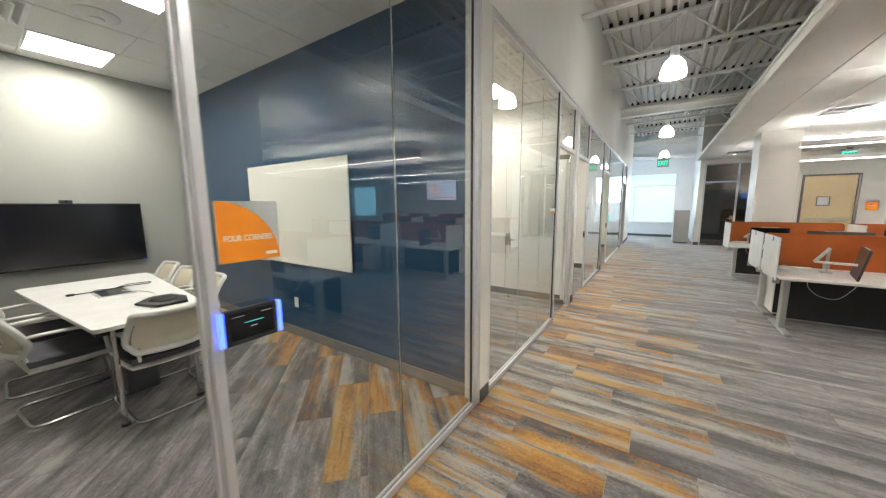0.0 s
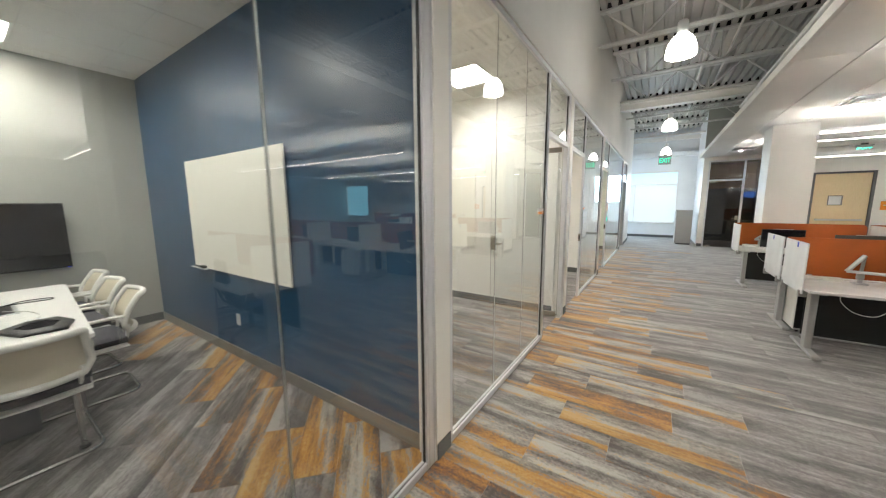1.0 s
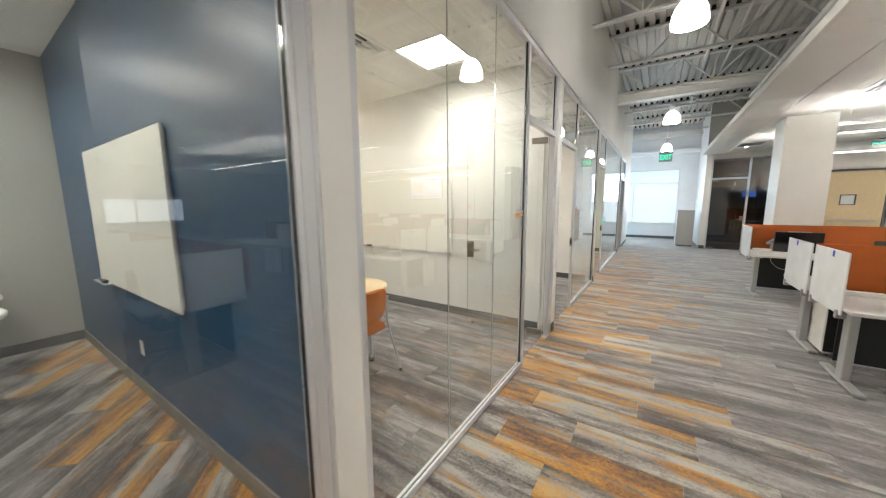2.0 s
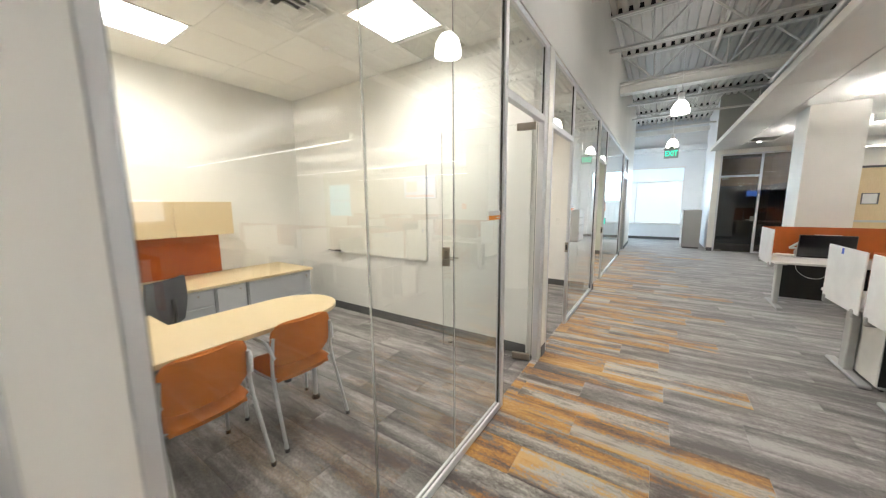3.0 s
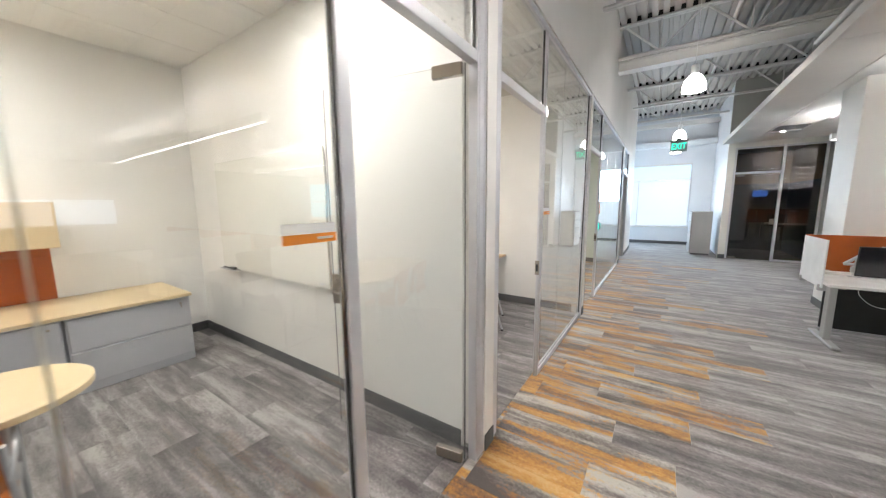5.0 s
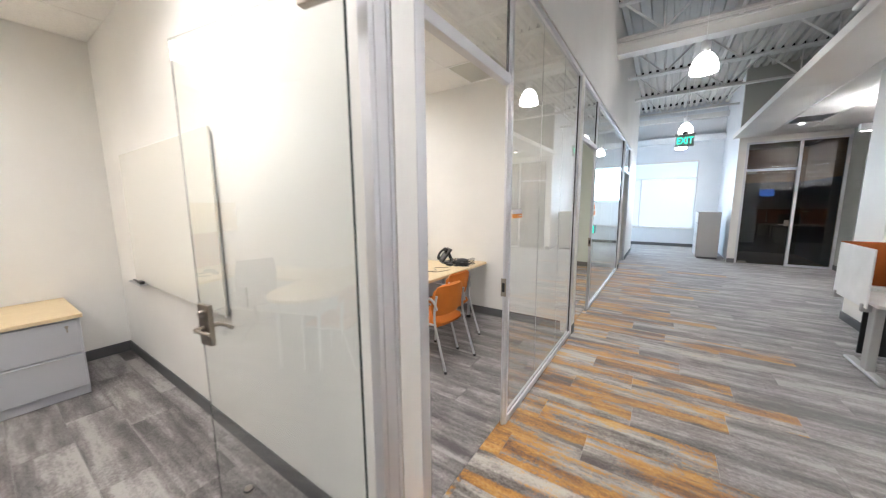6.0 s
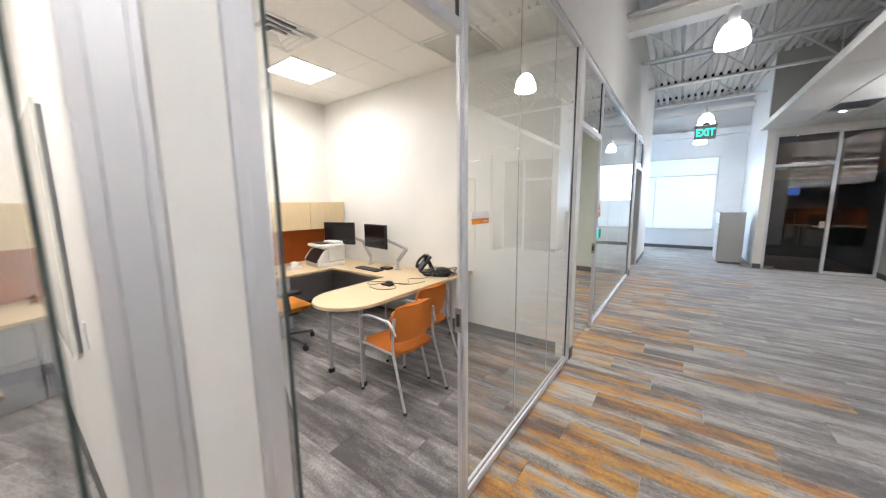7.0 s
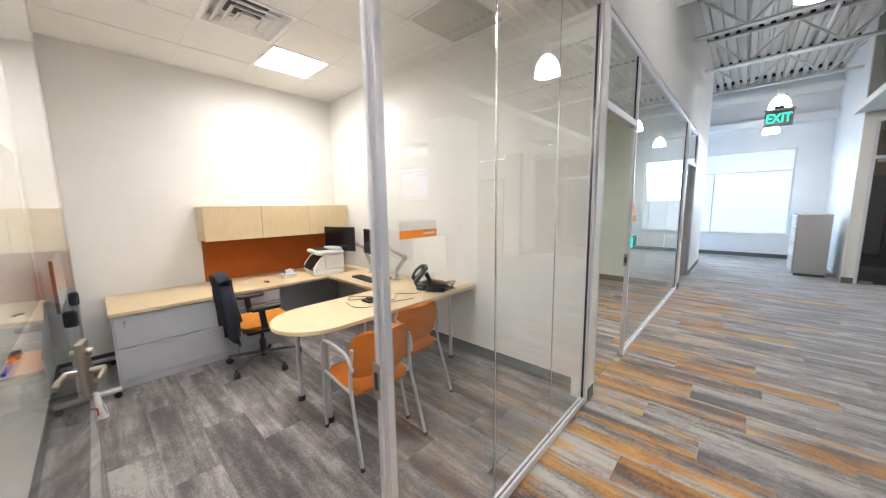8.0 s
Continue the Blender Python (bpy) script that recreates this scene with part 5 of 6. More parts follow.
    for i in range(n):
        a = 0.80 + (L - 0.81) * i / n
        b = 0.80 + (L - 0.81) * (i + 1) / n
        part("door", bx(-4.361, -4.343, a + 0.002, b - 0.002, 1.172, 1.552, 0.002), MAPLE_Z, t)
    solo("tack_board", bx(-4.718, -4.695, 0.83, L - 0.01, top + 0.002, 1.172, 0.004), RUST_FELT, "rust orange felt tack board", "tack board", "tack boards")
    # peninsula with a round end
    t = thing("peninsula_table", (0, 0, 0), "pale maple peninsula table with a round end", "table", "peninsula tables")
    pts = [(-2.67, Y(L)), (-2.05, Y(L))] + [(-2.36 + 0.31 * math.cos(radians(q)), Y(e + 0.33 - 0.33 * math.sin(radians(q)))) for q in range(0, 181, 9)]
    part("tabletop", slab(pts if flip < 0 else pts[::-1], 0.705, 0.735, 0.004), MAPLE_Y, t)
    for x, v in ((-2.62, e + 0.26), (-2.20, e + 0.28), (-2.20, L - 0.22)):
        part("leg", tube([(x, Y(v), 0.03), (x, Y(v), 0.705)], 0.017, 14), SILVER, t, "silver tube leg", smooth=60)
        part("foot", lathe([(0.0, 0), (0.030, 0.0), (0.032, 0.02), (0.018, 0.034)], 16, at=(x, Y(v), 0)), BLACK, t, smooth=40)


office_suite(-1, 4.885, 0.985)
office_suite(1, 5.72, 0.73)

whiteboard(-4.06, -2.25, 0.845, 1.95, 5.22, "large white glass marker board on the office wall")
outlet(-2.06, 5.22, 1.0, 0.075)
whiteboard(-4.06, -2.25, 0.845, 1.95, 5.345, "white glass marker board behind a folded table", 180, ((0.04, PEN_BLUE), (0.19, PEN_RED)))
outlet(-1.55, 8.255, 1.18, 0.07)

OC = "orange upholstered guest chair with silver tube legs"
c = guest_chair(pose(-1.93, 6.89, 0, 0, 0, 84), OC + " beside the peninsula table")
copy_thing(c, pose(-2.12, 7.36, 0, 0, 0, 88))
copy_thing(c, pose(-2.16, 3.41, 0, 0, 0, 88))
copy_thing(c, pose(-2.13, 2.83, 0, 0, 0, 92))
task_chair(pose(-3.53, 6.74, 0, 0, 0, -4), "black office chair with an amber seat and a jacket on it", AMBER_CLOTH, BLACK, True)
task_chair(pose(1.98, 2.62, 0, 0, 0, 10), "dark office chair at a bench desk", GREY_CLOTH, GREY_CLOTH)
task_chair(pose(-3.57, 2.96, 0, 0, 0, 124), "dark grey office chair pushed to the desk", GREY_CLOTH, GREY_CLOTH)


def printer(m):
    t = thing("printer", m, "white and black desktop printer on the worktop", "printer")
    part("base", slab(rounded(-0.24, 0.24, -0.19, 0.20, 0.05), 0.0, 0.06, 0.012), WHITE_PLASTIC, t, smooth=50)
    part("body", box(-0.235, 0.235, -0.06, 0.20, 0.06, 0.255, 0.02, 2), WHITE_PLASTIC, t, "white body")
    part("front_cover", shell(lambda u, v: ((u - 0.5) * 0.37, -0.20 + 0.15 * v, 0.065 + 0.16 * v + 0.03 * math.sin(v * 3.1)), 8, 8, 0.014), BLACK, t, "black sloping front cover", smooth=50)
    for s in (-1, 1):
        part("cheek", slab([(-0.19, 0.0), (-0.05, 0.0), (-0.05, 0.21), (-0.10, 0.19), (-0.19, 0.07)], -0.02, 0.02, 0.006), WHITE_PLASTIC, t).matrix_local = Matrix(((0, 0, 1, s * 0.215), (1, 0, 0, 0), (0, 1, 0, 0.03), (0, 0, 0, 1)))
    part("lid", slab(rounded(-0.245, 0.245, -0.15, 0.205, 0.05), 0.257, 0.30, 0.014), WHITE_PLASTIC, t, smooth=50)
    part("feeder", box(-0.10, 0.20, 0.04, 0.19, 0.30, 0.335, 0.014, 2), WHITE_PLASTIC, t)
    part("tray", box(-0.16, 0.10, -0.10, 0.06, 0.302, 0.312, 0.004), BLACK, t)


printer(pose(-4.17, 7.74, WORK_Z, 0, 0, -10))


def monitor(m, label, arm, bow=None, turn=0):
    """A screen that faces -y on a spring arm; m is the arm's foot, arm the way to the screen's centre."""
    t = thing("monitor", m, label, "monitor", "office monitors")
    ax, ay, az = arm
    part("arm_base", lathe([(0.045, 0.0), (0.045, 0.012), (0.02, 0.02), (0.018, 0.12)], 16), SILVER, t, smooth=40)
    elbow = bow or (ax * 0.5 + 0.10, ay * 0.5 + 0.03, az * 0.75)
    part("lower_arm", tube([(0, 0, 0.11), elbow], 0.02, 8, flat=1.3), STEEL_GREY, t, smooth=60)
    part("upper_arm", tube([elbow, (ax, ay + 0.05, az)], 0.017, 8, flat=1.3), STEEL_GREY, t, smooth=60)
    part("tilt_head", box(ax - 0.04, ax + 0.04, ay + 0.018, ay + 0.06, az - 0.04, az + 0.04, 0.006), BLACK, t)
    s = part("screen_body", box(ax - 0.255, ax + 0.255, ay - 0.018, ay + 0.018, az - 0.155, az + 0.155, 0.006), BLACK, t)
    part("screen", box(ax - 0.245, ax + 0.245, ay - 0.0195, ay - 0.0182, az - 0.14, az + 0.147), SCREEN, s, "dark screen")
    part("bezel", box(ax - 0.256, ax + 0.256, ay - 0.010, ay + 0.019, az - 0.162, az - 0.1555), SILVER, s, "silver lower edge")
    s.matrix_local = Matrix.Translation((ax, ay, 0)) @ pose(0, 0, 0, 0, 0, turn) @ Matrix.Translation((-ax, -ay, 0))


monitor(pose(-3.64, 8.12, WORK_Z), "black monitor on a silver spring arm", (-0.42, -0.19, 0.435), (-0.12, -0.02, 0.32), 16)
monitor(pose(-3.05, 8.06, WORK_Z), "black monitor on a silver spring arm turned to the chair", (-0.34, -0.06, 0.42), (0.11, 0.05, 0.27), -10)


def keyboard(m):
    t = thing("keyboard", m, "slim black keyboard on the worktop", "keyboard")
    part("body", slab(rounded(-0.22, 0.22, -0.065, 0.065, 0.012), 0, 0.014, 0.004), BLACK, t)
    for r in range(5):
        part("key_row", box(-0.21, 0.21, -0.055 + r * 0.023, -0.036 + r * 0.023, 0.0142, 0.020, 0.002), BLACK, t)


keyboard(pose(-3.36, 7.84, WORK_Z, 0, 0, -4))


def desk_phone(m):
    """A desk phone that leans back on its stand; front is -y."""
    t = thing("desk_phone", m, "black desk phone leaning on its stand, with a handset", "phone", "desk phones")
    lean = pose(0, -0.02, 0.035, 52)
    part("body", slab(rounded(-0.10, 0.10, -0.02, 0.19, 0.012, 3), -0.012, 0.012, 0.005), BLACK, t, smooth=40).matrix_local = lean
    part("screen", box(-0.055, 0.085, 0.10, 0.175, 0.0125, 0.0135), SCREEN, t, "dark screen").matrix_local = lean
    part("keypad", box(-0.02, 0.07, 0.005, 0.085, 0.0125, 0.0165, 0.002), FILE_DARK, t).matrix_local = lean
    part("foot", slab(rounded(-0.085, 0.085, -0.03, 0.15, 0.012, 3), 0.0, 0.012, 0.004), BLACK, t)
    part("stand", tube([(0, 0.13, 0.01), (0, 0.085, 0.115)], 0.022, 8, flat=0.5), BLACK, t)
    hs = tube(smooth_path([(-0.075, 0.0, 0.034), (-0.078, 0.07, 0.050), (-0.075, 0.15, 0.034)], 5), 0.015, 10)
    for y in (0.005, 0.148):
        lathe([(0.0, 0.014), (0.026, 0.014), (0.028, 0.028), (0.02, 0.042), (0, 0.044)], 14, hs, (-0.075, y, 0))
    part("handset", hs, BLACK, t, smooth=60).matrix_local = lean


desk_phone(pose(-2.52, 7.90, WORK_Z + 0.06, 0, 0, -40))
t = thing("cable_heap", (-2.23, 7.86, 0.735), "tangle of thin black cables round a headset and adapters", "cable")
rng = random.Random(4)
for i in range(26):
    r, h = rng.uniform(0.07, 0.19), rng.uniform(0.004, 0.085)
    cx, cy, q = rng.uniform(-0.05, 0.05), rng.uniform(-0.03, 0.03), rng.uniform(0, 6.3)
    pts = [(cx + r * math.cos(q + k) * rng.uniform(0.7, 1.1), cy + 0.8 * r * math.sin(q + k) * rng.uniform(0.7, 1.1), 0.004 + h * (0.5 + 0.5 * math.sin(2 * k + q))) for k in (0, 0.9, 1.8, 2.7, 3.6, 4.5, 5.4)]
    part("cable", tube(smooth_path(pts, 6), 0.0028, 6), BLACK, t, smooth=60)
part("headset", shell(lambda u, v: (0.02 + 0.085 * math.cos(2 * math.pi * u) * math.sin(math.pi * (0.06 + 0.88 * v)), 0.03 + 0.055 * math.sin(2 * math.pi * u) * math.sin(math.pi * (0.06 + 0.88 * v)), 0.045 - 0.038 * math.cos(math.pi * v)), 20, 10, 0.004), BLACK, t, "padded black headset", smooth=60)
part("adapter", box(-0.20, -0.09, -0.07, -0.02, 0.0, 0.032, 0.008, 2), BLACK, t)
part("adapter", box(-0.13, -0.05, -0.13, -0.08, 0.0, 0.028, 0.008, 2), BLACK, t)
part("adapter", box(0.03, 0.13, -0.06, 0.0, 0.0, 0.045, 0.010, 2), BLACK, t)
part("adapter", box(-0.08, 0.03, 0.06, 0.11, 0.0, 0.05, 0.010, 2), BLACK, t)
t = thing("power_adapter", (-2.36, 7.22, 0.735), "black docking cradle with trailing cables", "adapter")
part("body", box(-0.035, 0.030, -0.022, 0.022, 0.0, 0.045, 0.010, 2), BLACK, t)
part("base", box(-0.075, 0.04, -0.04, 0.03, 0.0, 0.022, 0.008, 2), BLACK, t)
part("cable", tube(smooth_path([(-0.05, 0, 0.02), (-0.17, -0.09, 0.005), (-0.26, -0.02, 0.005), (-0.1, 0.08, 0.005), (0.12, 0.1, 0.005), (0.2, 0.3, 0.005)], 7), 0.0026, 6), BLACK, t, smooth=60)
part("cable", tube(smooth_path([(0.03, 0.02, 0.02), (0.10, 0.16, 0.005), (-0.02, 0.30, 0.005), (0.10, 0.42, 0.005), (0.05, 0.56, 0.005)], 7), 0.0026, 6), BLACK, t, smooth=60)
part("cable", tube(smooth_path([(0.02, 0.02, 0.02), (0.13, -0.05, 0.005), (0.05, -0.17, 0.005), (-0.12, -0.15, 0.005)], 7), 0.0026, 6), BLACK, t, smooth=60)
t = thing("tissue_box", (-4.2, 7.30, WORK_Z), "small white tissue box on the worktop", "box")
part("box", box(-0.06, 0.06, -0.075, 0.075, 0, 0.05, 0.003), WHITE_PLASTIC, t)
part("tissue", shell(lambda u, v: (0.05 * (u - 0.5) * (1 + v), 0.05 * math.sin(6 * u + 2 * v), 0.048 + 0.05 * v), 8, 6, 0.002), WHITE_PLASTIC, t, smooth=70)
t = thing("key_bunch", (-4.15, 7.02, WORK_Z), "small black clip on the worktop", "clip")
part("ring", tube([(0.025 * math.cos(k), 0.025 * math.sin(k), 0.005) for k in (i * math.pi / 8 for i in range(16))], 0.004, 6, closed=True), BLACK, t)
part("fob", box(0.02, 0.07, -0.012, 0.012, 0, 0.012, 0.003), BLACK, t)
t = thing("dock", (-3.18, 7.98, WORK_Z), "small black docking box by the keyboard", "dock")
part("body", box(-0.07, 0.07, -0.05, 0.05, 0, 0.03, 0.006, 2), BLACK, t)
t = thing("desk_phone", (-4.15, 2.98, WORK_Z), "black handset lying on the worktop", "phone", )
part("handset", tube(smooth_path([(-0.12, -0.03, 0.03), (0, 0.0, 0.045), (0.12, 0.04, 0.03)], 5), 0.03, 10, flat=0.8), BLACK, t, smooth=60)
part("cord", tube(smooth_path([(-0.1, 0, 0.01), (-0.2, 0.1, 0.01), (-0.05, 0.16, 0.01), (0.1, 0.1, 0.01)], 5), 0.006, 6), BLACK, t, smooth=60)


def folded_table():
    """A flip-top table stored with its top upright behind the glass door."""
    t = thing("folding_table", (-4.20, 5.53, 0), "folded flip-top table on castors behind the glass door", "table")
    part("tabletop", box(-0.46, 0.455, -0.064, -0.045, 0.78, 1.17, 0.004), DESK_WHITE, t, "white upright top")
    part("edge", box(0.4555, 0.459, -0.0645, -0.0445, 0.78, 1.17), EDGE_BROWN, t, "brown edge band")
    for x in (-0.42, 0.42):
        part("column", box(x - 0.03, x + 0.03, -0.035, 0.025, 0.07, 0.66, 0.006), KNEE_GREY, t, "blue-grey steel column")
        part("hinge", box(x - 0.03, x + 0.03, -0.044, 0.03, 0.66, 0.78, 0.012), BLACK, t, "black hinge block")
        part("foot", box(x - 0.025, x + 0.025, -0.165, 0.21, 0.055, 0.09, 0.008), SILVER, t, "silver foot bar")
        for y in (-0.140, 0.185):
            part("castor", lathe([(0.0, -0.02), (0.024, -0.018), (0.027, 0.0), (0.024, 0.018), (0.0, 0.02)], 14), BLACK, t, smooth=50).matrix_local = pose(x, y, 0.0275, 0, 90, 0)
    part("rail", box(-0.39, 0.39, -0.015, 0.015, 0.62, 0.66, 0.004), SILVER, t)
    part("low_rail", box(0.448, 2.13, 0.025, 0.065, 0.062, 0.088, 0.004), SILVER, t, "long silver floor rail")
    part("foot", box(2.132, 2.182, -0.06, 0.32, 0.055, 0.09, 0.008), SILVER, t, "silver foot bar")
    for y in (-0.03, 0.295):
        part("castor", lathe([(0.0, -0.02), (0.024, -0.018), (0.027, 0.0), (0.024, 0.018), (0.0, 0.02)], 14), BLACK, t, smooth=50).matrix_local = pose(2.157, y, 0.0275, 0, 90, 0)


folded_table()
PRINT_RED = plastic("red_print", (0.55, 0.05, 0.03), 0.5)
t = thing("paper_bag", pose(-3.52, 5.60, 0, 0, 0, 55), "small white paper bag with a red print", "bag")
part("body", shell(lambda u, v: ((0.055 - 0.035 * v) * math.cos(2 * math.pi * u) * (1 + 0.12 * math.sin(9 * u + 4 * v)), (0.035 - 0.022 * v) * math.sin(2 * math.pi * u), 0.002 + 0.20 * v), 20, 8, 0.002), WHITE_PLASTIC, t, smooth=60)
part("print", box(-0.03, 0.03, -0.0385, -0.0372, 0.04, 0.10), PRINT_RED, t, "red print")

# ---------------------------------------------------------------- open office: benches
def bench_desk(m, label):
    """A height-adjustable desk, user on the -y side; origin at the floor under its corridor-side rear corner."""
    t = thing("sit_stand_desk", m, label, "desk", "bench desks")
    W, D = 1.66, 0.77
    part("desktop", slab(rounded(0, W, -D, 0, 0.012, 3), 0.655, 0.682, 0.003), DESK_WHITE, t, "white laminate top")
    for x in (0.12, W - 0.12):
        part("leg_column", box(x - 0.028, x + 0.028, -0.50, -0.39, 0.035, 0.645, 0.006), STEEL_GREY, t, "grey telescopic leg")
        part("foot", box(x - 0.036, x + 0.036, -0.74, -0.10, 0.008, 0.038, 0.008), STEEL_GREY, t, "grey steel foot bar")
        part("bracket", box(x - 0.025, x + 0.025, -0.68, -0.14, 0.630, 0.654, 0.004), STEEL_GREY, t)
    part("modesty_panel", box(0.17, W - 0.17, -0.085, -0.07, 0.06, 0.645), PANEL_BLACK, t, "black modesty panel")
    part("cable_tray", box(0.17, W - 0.17, -0.10, -0.05, 0.045, 0.06, 0.003), STEEL_GREY, t)
    part("cable", tube(smooth_path([(0.25, -0.60, 0.65), (0.26, -0.60, 0.57), (0.36, -0.58, 0.475), (0.50, -0.57, 0.465), (0.60, -0.56, 0.58), (0.62, -0.56, 0.63)], 6), 0.0027, 6), WHITE_PLASTIC, t, "hanging white cable", smooth=60)
    part("controller", box(0.58, 0.66, -0.62, -0.52, 0.628, 0.654, 0.004), BLACK, t)
    s = part("side_screen", box(-0.022, -0.010, -0.655, -0.02, 0.62, 1.115, 0.004), FROST, t, "frosted white side screen")
    for y in (-0.60, -0.08):
        part("clamp", box(-0.034, 0.03, y - 0.018, y + 0.018, 0.585, 0.652, 0.008, 2), STEEL_GREY, s, "grey clamp")
    return t


def desk_screen(x, y):
    t = thing("desk_screen", (x, y, 0), "rust orange felt screen between two rows of desks", "desk screen", "bench screens")
    bm = slab(rounded(0, 1.66, -0.42, 0.0, (0.06, 0.0, 0.0, 0.0)), -0.014, 0.014, 0.004)
    p = part("panel", bm, SCREEN_FELT, t)
    p.matrix_local = Matrix(((1, 0, 0, 0), (0, 0, -1, 0), (0, 1, 0, 1.120), (0, 0, 0, 1)))
    for dx in (0.2, 1.46):
        part("bracket", box(dx - 0.02, dx + 0.02, -0.035, 0.035, 0.62, 0.72, 0.004), STEEL_GREY, t)
    return t


def pedestal(x, y, a):
    t = thing("mobile_pedestal", pose(x, y, 0, 0, 0, a), "off-white mobile drawer pedestal under a desk", "drawer unit", "mobile pedestals")
    part("body", box(-0.2, 0.2, -0.25, 0.25, 0.045, 0.56, 0.006), WHITE_PLASTIC, t)
    for z0, z1 in ((0.06, 0.29), (0.30, 0.42), (0.43, 0.55)):
        part("drawer", box(-0.19, 0.19, -0.266, -0.251, z0, z1, 0.003), WHITE_PLASTIC, t)
    for sx in (-1, 1):
        for sy in (-1, 1):
            part("castor", lathe([(0.0, -0.012), (0.02, -0.011), (0.022, 0), (0.02, 0.011), (0, 0.012)], 10), BLACK, t).matrix_local = pose(sx * 0.15, sy * 0.2, 0.0222, 0, 90, 0)


def bench_monitor(m, label, elbow, apex, head, rz, tilt):
    """A wide screen on a silver two-part spring arm; the points are measured from the arm's foot."""
    t = thing("monitor", m, label, "monitor", "bench monitors")
    part("base", box(-0.05, 0.05, -0.05, 0.05, 0, 0.012, 0.004), SILVER, t)
    part("pole", tube([(0, 0, 0.01), (0, 0, 0.11)], 0.020, 10), SILVER, t, smooth=60)
    part("collar", lathe([(0.026, 0.05), (0.028, 0.06), (0.028, 0.10), (0.022, 0.11)], 14), STEEL_GREY, t, smooth=40)
    part("lower_arm", tube([apex, elbow], 0.021, 8, flat=0.8), SILVER, t, smooth=60)
    part("strut", tube([(0, 0, 0.11), apex], 0.014, 8), STEEL_GREY, t, smooth=60)
    hx, hy, hz = head
    part("upper_arm", tube([elbow, (hx, hy + 0.02, elbow[2] + 0.01)], 0.018, 8, flat=0.8), SILVER, t, smooth=60)
    b = part("screen_body", box(-0.28, 0.28, -0.010, 0.010, -0.165, 0.165, 0.005), BLACK, t)
    b.matrix_local = pose(hx, hy, hz, tilt, 0, rz)
    part("screen", box(-0.27, 0.27, -0.0112, -0.0102, -0.145, 0.157), SCREEN, b)
    part("top_strip", box(-0.13, 0.13, -0.009, 0.009, 0.1655, 0.170), SILVER, b, "silver strip on the upper edge")


first = None
for by, x0, n in ((5.93, 1.315, 3), (9.14, 1.335, 3), (12.3, 4.6, 3), (3.03, 1.315, 3)):
    for i in range(n):
        x = x0 + i * 1.70
        for side in (0, 1):
            if side and (by == 3.03 or (by == 9.14 and i == 0)):
                continue
            m = pose(x, by - 0.03, 0) if side == 0 else pose(x + 1.66, by + 0.03, 0, 0, 0, 180)
            if first is None:
                first = bench_desk(m, "white height-adjustable bench desk with a frosted side screen")
            else:
                copy_thing(first, m)
            if side or i:
                pedestal(x + (0.42 if side == 0 else 0.36), by + (0.36 if side else -0.38), 180 if side else 0)
        desk_screen(x, by)
        if by == 5.93 and i == 0:
            bench_monitor(pose(1.82, 5.75, 0.682), "black monitor turned aside on a silver desk arm", (-0.11, -0.05, 0.13), (0.01, 0.0, 0.29), (0.17, -0.25, 0.165), 77, 10)
        else:
            bench_monitor(pose(x + 0.36, by - 0.14, 0.682), "black monitor on a silver desk arm", (-0.07, 0.03, 0.13), (0.03, 0.03, 0.22), (0.28, -0.03, 0.172), 0, 4)
        if i and by != 3.03:
            bench_monitor(pose(x + 0.8, by + 0.16, 0.682, 0, 0, 180), "black monitor on a silver desk arm", (-0.07, 0.03, 0.13), (0.03, 0.03, 0.22), (0.28, -0.03, 0.20), 0, 4)
bench_monitor(pose(2.12, 6.10, 0.682, 0, 0, 180), "black monitor on a silver desk arm", (-0.07, 0.03, 0.13), (0.03, 0.03, 0.22), (0.10, -0.06, 0.295), 0, 4)
solo("side_screen", box(1.293, 1.305, 5.96, 6.615, 0.62, 1.115, 0.004), FROST, "frosted white side screen at a desk's end", "desk screen", "bench screens")
for y in (6.04, 6.56):
    solo("screen_clamp", box(1.281, 1.345, y - 0.018, y + 0.018, 0.585, 0.652, 0.008, 2), STEEL_GREY, "grey clamp of a frosted side screen", "clamp")
for x, y in ((1.58, 5.80), (1.60, 9.02)):
    solo("power_strip", box(x - 0.14, x + 0.14, y - 0.03, y + 0.03, 0.684, 0.722, 0.006), WHITE_PLASTIC, "white power strip on the desk's rear edge", "power strip")
for y in (5.50, 6.34):
    solo("tape", box(1.2915, 1.2925, y - 0.02, y + 0.02, 1.055, 1.105), Mat("blue_tape", (0.02, 0.08, 0.5), 0.6).m, "strip of blue tape on a frosted screen", "tape")


# ---------------------------------------------------------------- linear lamps of the open office
LAMP_DROP = 0.475


